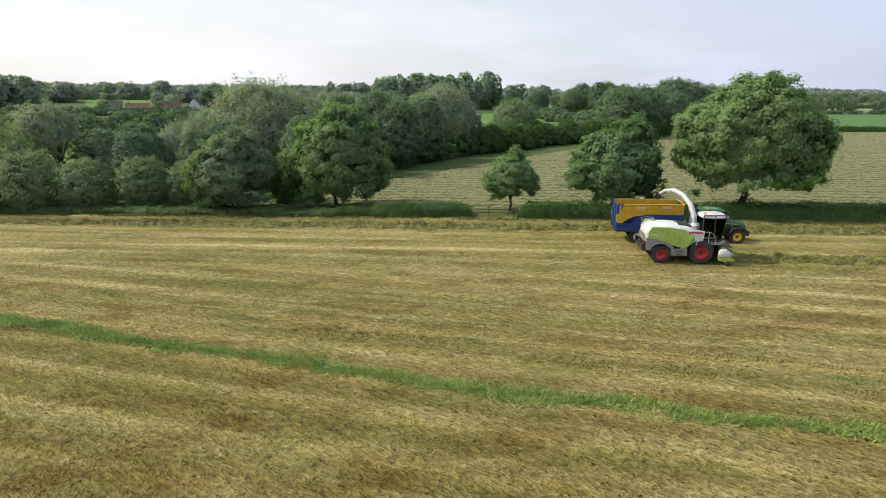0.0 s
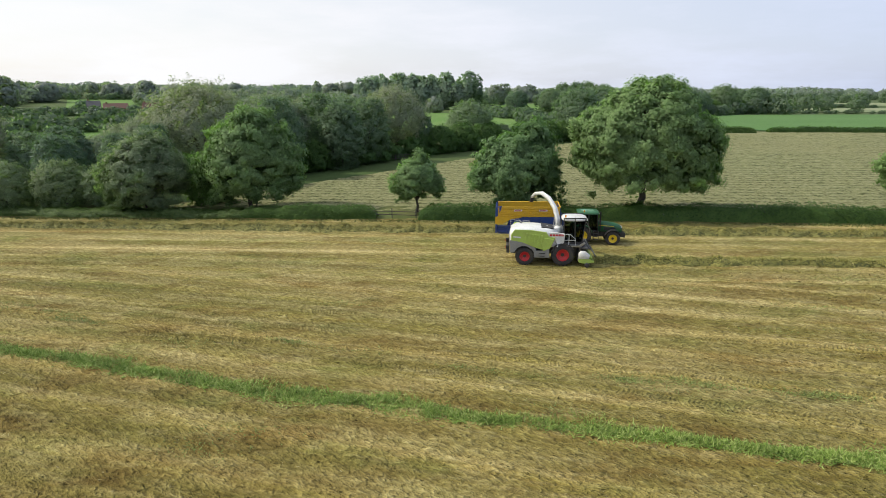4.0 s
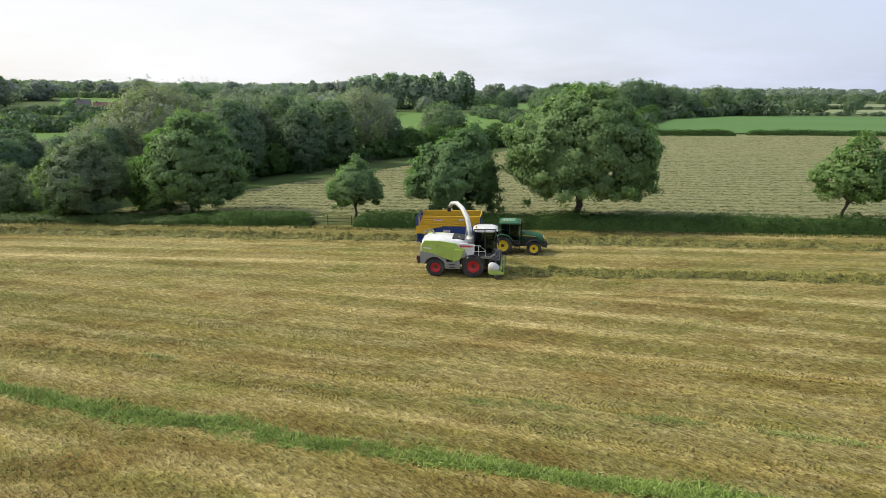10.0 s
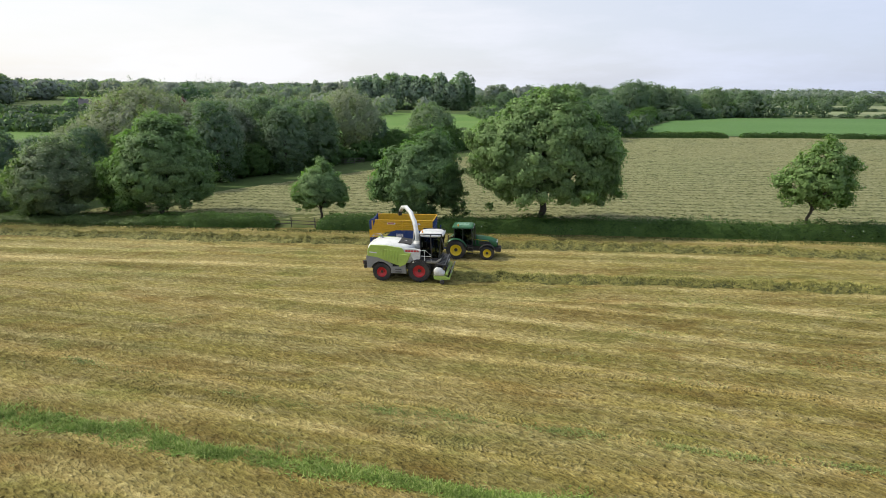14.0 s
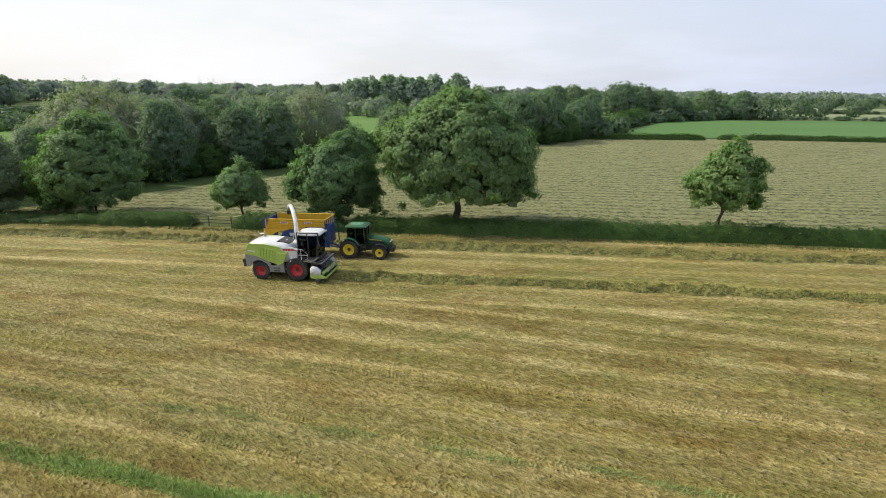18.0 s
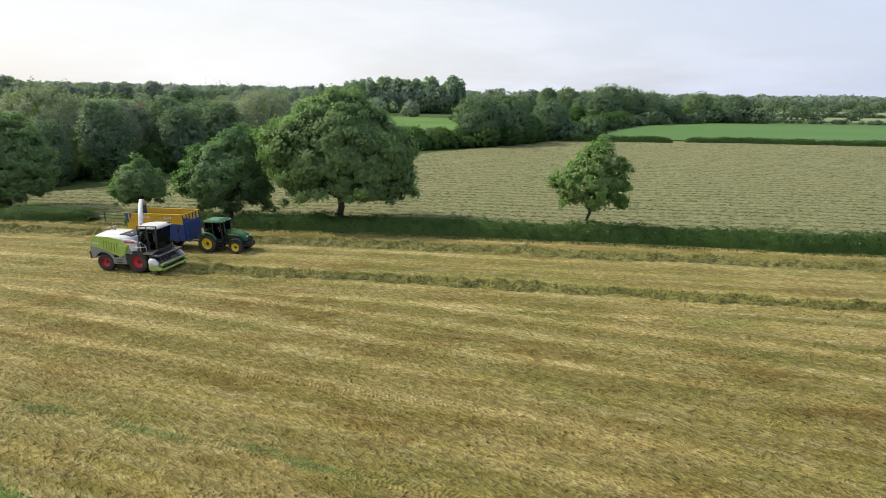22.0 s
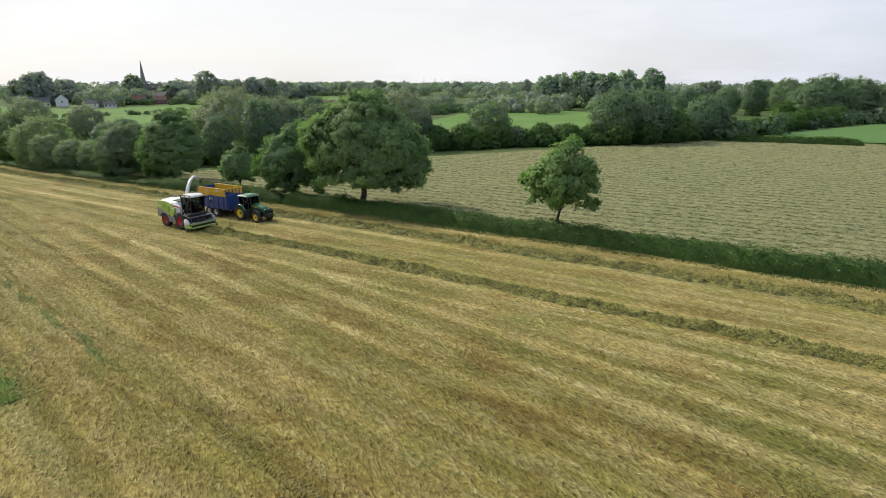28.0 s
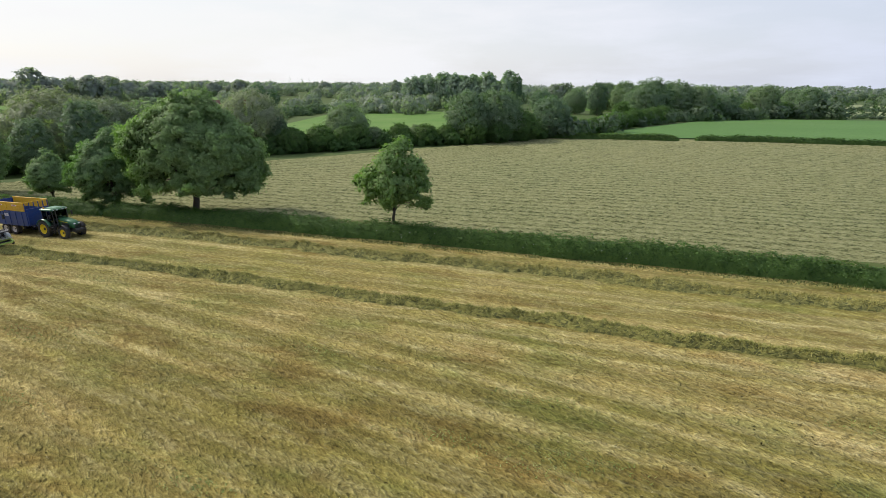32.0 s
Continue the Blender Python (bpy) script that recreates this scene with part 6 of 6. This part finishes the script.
# tufts of bent stubble over the near part of the mown field
n = 190000
ts = gr.uniform(-42, 118, n)
td = 11.5 + 34 * gr.rand(n) ** 1.1
keep = lumps(ts * 0.7, td, 0.42, 77) > gr.uniform(-1.0, 0.35, n)
tv = blades(gr, ts[keep], td[keep], field_height, 0.14, 0.06, 1.04).reshape(-1, 3, 3)
under_side = np.cross(tv[:, 1] - tv[:, 0], tv[:, 2] - tv[:, 0])[:, 2] < 0
tv[under_side] = tv[under_side][:, ::-1]
tv = tv.reshape(-1, 3)
tn = gr.normal(0, 0.34, (keep.sum(), 3)) + np.array([0, 0, 1.0])
tagged(new("stubble_tufts", leafy_mesh("stubble_tufts", tv, tn, M_mown)), "short bent tufts of mown stubble", "stubble", kind="stuff")

# loose cut grass over the mown field, thickest where the swaths lay
n = 42000
ls = gr.uniform(-62, 125, n)
ld = 12 + 46.3 * gr.rand(n) ** 1.25
keep = (lumps(ls * 0.07, ld, 1.1, 75) + 0.6 * lumps(ls, ld, 0.8, 76)) > gr.uniform(-1.1, 0.6, n)
as_object("cut_grass_litter", blades(gr, ls[keep], ld[keep], field_height, 0.15, 0.026, 0.97), M_litter, "loose cut straw lying over the stubble", "straw")


# tyre tracks pressed into the stubble: bands of slanting ridges left by the lugs
def track(s0, s1, d, slope, seed):
    rng = np.random.RandomState(seed)
    out = []
    for side in (-1, 1):
        s = np.arange(s0, s1, 0.21) + (0.1 if side > 0 else 0.0)
        s = s[(lumps(s, s * 0, 2.5, seed) > -0.12) & (rng.rand(len(s)) > 0.08)]
        n = len(s)
        mid = d + slope * (s - s0) + side * 0.17
        a = math.atan(slope) + math.pi / 2 - side * 0.45 + rng.normal(0, 0.10, n)
        half, wid = 0.19 * rng.uniform(0.8, 1.2, n), 0.085
        rows_ = []
        for along_lug in (-1, 1):
            for across_lug, lift in ((-1, -0.008), (0, 0.036), (1, -0.008)):
                ss = s + np.cos(a) * half * along_lug - np.sin(a) * wid * across_lug
                dd = mid + np.sin(a) * half * along_lug + np.cos(a) * wid * across_lug
                x, y, z = field_height(ss, dd)
                rows_.append(np.stack([x, y, z + lift * rng.uniform(0.7, 1.2, n) + 0.006], -1))
        out.append(np.stack([rows_[k] for k in (0, 3, 4, 1, 1, 4, 5, 2)], 1).reshape(-1, 3))
    quads = np.concatenate(out).reshape(-1, 4, 3)
    up = np.cross(quads[:, 1] - quads[:, 0], quads[:, 2] - quads[:, 0])[:, 2] > 0
    quads[~up] = quads[~up][:, ::-1]
    return quads.reshape(-1, 3)


trk = np.concatenate([track(*row_) for row_ in (
    (2, 52, 26.5, -0.165, 81), (2, 52, 28.6, -0.145, 82), (-2, 14, 32.9, -0.04, 88), (22, 46, 30.4, -0.09, 83), (50, 84, 20.5, -0.17, 84), (50, 84, 23.0, -0.15, 85), (-12, 10, 28.6, -0.05, 86), (-12, 10, 30.8, -0.05, 87))])
tagged(new("tyre_marks", fast_mesh("tyre_marks", trk, np.arange(len(trk)).reshape(-1, 4), M_mown, False)), "bands of slanting tyre lug marks pressed into the stubble", "tyre marks", kind="stuff")


def verge_base(s, d):
    x, y, z = mown_place(s, d)
    return x, y, z - 0.02


n = 26000
vs, vd = gr.uniform(-95, 150, n), 57.7 + 1.2 * gr.rand(n) ** 0.5
keep = (lumps(vs, vd, 1.3, 78) > gr.uniform(-1.2, 0.5, n))
as_object("verge_grass", blades(gr, vs[keep], vd[keep], verge_base, 0.24, 0.05, 0.50), M_tall, "long seeding grass along the foot of the hedge", "grass")
n = 90
fs = gr.uniform(-60, 140, n)
fs = fs[lumps(fs, fs * 0, 3.0, 79) > 0.25]
fd = 58.7 + gr.normal(0, 0.2, len(fs))
fx, fy, fz = verge_base(fs, fd)
fv = leaf_quads(gr, np.stack([fx, fy, fz + gr.uniform(0.5, 1.5, len(fs))], -1), np.tile([0.0, -0.3, 1.0], (len(fs), 1)), 0.11, 0.9)
as_object("cow_parsley", fv, M_flower, "white cow parsley heads against the hedge", "flowers")

# ---------------------------------------------------------------- fence, gate and buildings
M_wood = painted("weathered_wood", (0.085, 0.075, 0.06), 0.85, 0, 0.4, (0.12, 0.11, 0.08))


def rail_fence(x, y, turn, length, posts, rails, label):
    root = tagged(new("wooden_fence"), label, "fence")
    root.matrix_basis = pose(x, y, float(land(x, y)), 0, 0, turn)
    for k in range(posts):
        px = -length / 2 + length * k / (posts - 1)
        one("post", M_wood, root, lambda bm: box(bm, px - 0.05, px + 0.05, -0.05, 0.05, -0.1, 1.2, 0.012))
    for k in range(rails):
        one("rail", M_wood, root, lambda bm: box(bm, -length / 2 - 0.1, length / 2 + 0.1, 0.05, 0.08, 0.38 + 0.38 * k, 0.46 + 0.38 * k, 0.008))
    return root


rail_fence(2.5, 113, 20, 6.0, 4, 3, "weathered post-and-rail fence at the edge of the trees")
rail_fence(*along(-2.2, 59.9), ROW, 5.6, 3, 2, "weathered wooden rails across the gap in the hedge")

M_brick = painted("old_red_brick", (0.20, 0.090, 0.066), 0.85, 0, 0.5, (0.18, 0.10, 0.08))
M_render = painted("white_render", (0.74, 0.73, 0.69), 0.8, 0, 0.3, (0.45, 0.43, 0.38))
M_slate = painted("slate_roof", (0.075, 0.075, 0.08), 0.9, 0, 0.4, (0.13, 0.12, 0.10))
M_tile = painted("clay_tile_roof", (0.14, 0.075, 0.055), 0.95, 0, 0.5, (0.12, 0.08, 0.06))
M_stone = painted("grey_stone", (0.24, 0.23, 0.21), 0.85, 0, 0.4, (0.14, 0.13, 0.11))
M_pane = painted("window_pane", (0.03, 0.035, 0.04), 0.1, 0, 0)


def house(x, y, turn, length, depth, eaves, ridge, wall, roof, label, chimneys=1, windows=3):
    root = tagged(new("house"), label, "house", "village houses")
    root.matrix_basis = pose(x, y, float(land(x, y)) - 0.2, 0, 0, turn)
    a, b = length / 2, depth / 2
    w = bmesh.new()
    outline = [(-b, 0), (b, 0), (b, eaves), (0, ridge), (-b, eaves)]
    p = [w.verts.new((-a, y_, z_)) for y_, z_ in outline]
    q = [w.verts.new((a, y_, z_)) for y_, z_ in outline]
    w.faces.new(p), w.faces.new(q[::-1])
    for i in range(5):
        w.faces.new((p[i], q[i], q[(i + 1) % 5], p[(i + 1) % 5]))
    part("wall", w, wall, root)
    for s in (-1, 1):
        r = bmesh.new()
        t = 0.22
        pts = [(s * (b + 0.35), eaves - 0.25), (0, ridge + 0.05), (0, ridge + 0.05 + t), (s * (b + 0.35), eaves - 0.25 + t)]
        loft(r, [[(x_, y_, z_) for y_, z_ in pts] for x_ in (-a - 0.25, a + 0.25)])
        part("roof", r, roof, root)
    for k in range(chimneys):
        cx_ = -a * 0.75 + 1.5 * a * k
        one("chimney", M_brick, root, lambda bm: box(bm, cx_ - 0.35, cx_ + 0.35, -0.3, 0.3, ridge - 0.5, ridge + 1.0, 0.03))
    for s in (-1, 1):
        for row_z in (1.0, 3.4):
            if row_z + 1.3 > eaves:
                continue
            for k in range(windows):
                x_ = -a + length * (k + 0.5) / windows
                wn = one("window", M_render, root, lambda bm: box(bm, x_ - 0.62, x_ + 0.62, s * b - 0.05, s * (b + 0.06) , row_z - 0.08, row_z + 1.28, 0.02))
                one("pane", M_pane, wn, lambda bm: [box(bm, x_ + o - 0.24, x_ + o + 0.24, s * (b + 0.06), s * (b + 0.075), row_z, row_z + 1.2, 0) for o in (-0.28, 0.28)] and None)
    for s in (-1, 1):
        wn = one("window", M_render, root, lambda bm: box(bm, s * a - 0.05, s * a + s * 0.06, -0.6, 0.6, 2.9 if eaves > 4 else 1.0, 4.1 if eaves > 4 else 2.2, 0.02))
        one("pane", M_pane, wn, lambda bm: box(bm, s * a + s * 0.06, s * a + s * 0.075, -0.5, 0.5, 3.0 if eaves > 4 else 1.1, 4.0 if eaves > 4 else 2.1, 0))
    return root


house(-201, 341, 30, 7, 7, 5.0, 8.0, M_render, M_slate, "white rendered house with a slate roof", 1)
house(-190, 345, 24, 13, 7, 3.6, 6.4, M_brick, M_tile, "low brick house with a clay tile roof", 1, 4)
house(-146, 352, 110, 10, 8, 5.2, 8.8, M_brick, M_tile, "red brick house with a steep gable", 2)
house(-164, 368, 100, 9, 7, 5.0, 9.0, M_render, M_slate, "small white cottage with a slate roof", 1)
house(-379, 257, 150, 11, 8, 5.2, 8.8, M_render, M_slate, "white gabled house at the village edge", 2)
house(-386, 247, 60, 9, 7, 3.4, 6.4, M_render, M_slate, "white outbuilding beside the gabled house", 0)
house(-353, 263, 50, 9, 7, 3.0, 5.4, M_render, M_slate, "low white cottage among the trees", 1)
house(-341, 270, 55, 8, 6, 2.8, 5.0, M_render, M_slate, "low white cottage by the meadow", 1)
house(-365, 312, 40, 11, 7, 3.4, 7.0, M_brick, M_tile, "brick house with a clay tile roof", 2, 4)
house(-352, 322, 40, 10, 7, 3.2, 6.4, M_brick, M_tile, "row of brick cottages with tile roofs", 2, 4)
house(-372, 338, 20, 12, 8, 5.0, 8.4, M_brick, M_slate, "brick house half hidden by trees", 1)
house(-172, 352, 40, 9, 7, 3.6, 6.8, M_brick, M_tile, "brick cottage behind garden trees", 1)
house(104, 428, 35, 14, 9, 5.0, 10.0, M_brick, M_tile, "brick farmhouse with a tall gable beyond the fields", 2)

church = tagged(new("church"), "grey stone church with a slender spire over the village trees", "church")
church.matrix_basis = pose(-429, 364, float(land(-429, 364)), 0, 0, 40)
one("tower", M_stone, church, lambda bm: [box(bm, -3, 3, -3, 3, 0, 14, 0.1)] and [box(bm, x_ - 0.3, x_ + 0.3, y_ - 0.3, y_ + 0.3, 13.5, 15.5, 0.05) for x_ in (-2.8, 2.8) for y_ in (-2.8, 2.8)] and None, "square stone tower")
one("spire", M_stone, church, lambda bm: bmesh.ops.create_cone(bm, cap_ends=True, segments=8, radius1=2.5, radius2=0.06, depth=21.5, matrix=Matrix.Translation((0, 0, 24.7))), "slender eight-sided stone spire")
one("nave", M_stone, church, lambda bm: box(bm, 3, 22, -5, 5, 0, 8, 0.05))
one("roof", M_slate, church, lambda bm: loft(bm, [[(x_, -5.6, 7.8), (x_, 5.6, 7.8), (x_, 0, 13)] for x_ in (2.8, 22.4)]), "slate nave roof")
for k in range(4):
    one("window", M_pane, church, lambda bm: box(bm, 5 + 4.4 * k, 6.4 + 4.4 * k, -5.06, -5.0, 2.5, 6.2, 0))

patch("far_field", [(235, 350), (640, 330), (660, 420), (240, 430)], 8, 8, 0.12, M_pale, "pale far field between hedgerows")
patch("far_field", [(150, 500), (800, 470), (850, 590), (140, 600)], 8, 8, 0.12, M_pale, "pale far field between hedgerows")
patch("far_field", [(-209, 324), (-176, 342), (-275, 534), (-325, 504)], 8, 8, 0.12, M_meadow, "pale green field above the village")
patch("far_field", [(-420, 150), (-240, 140), (-250, 250), (-400, 235)], 8, 8, 0.12, M_meadow, "meadow at the village edge")
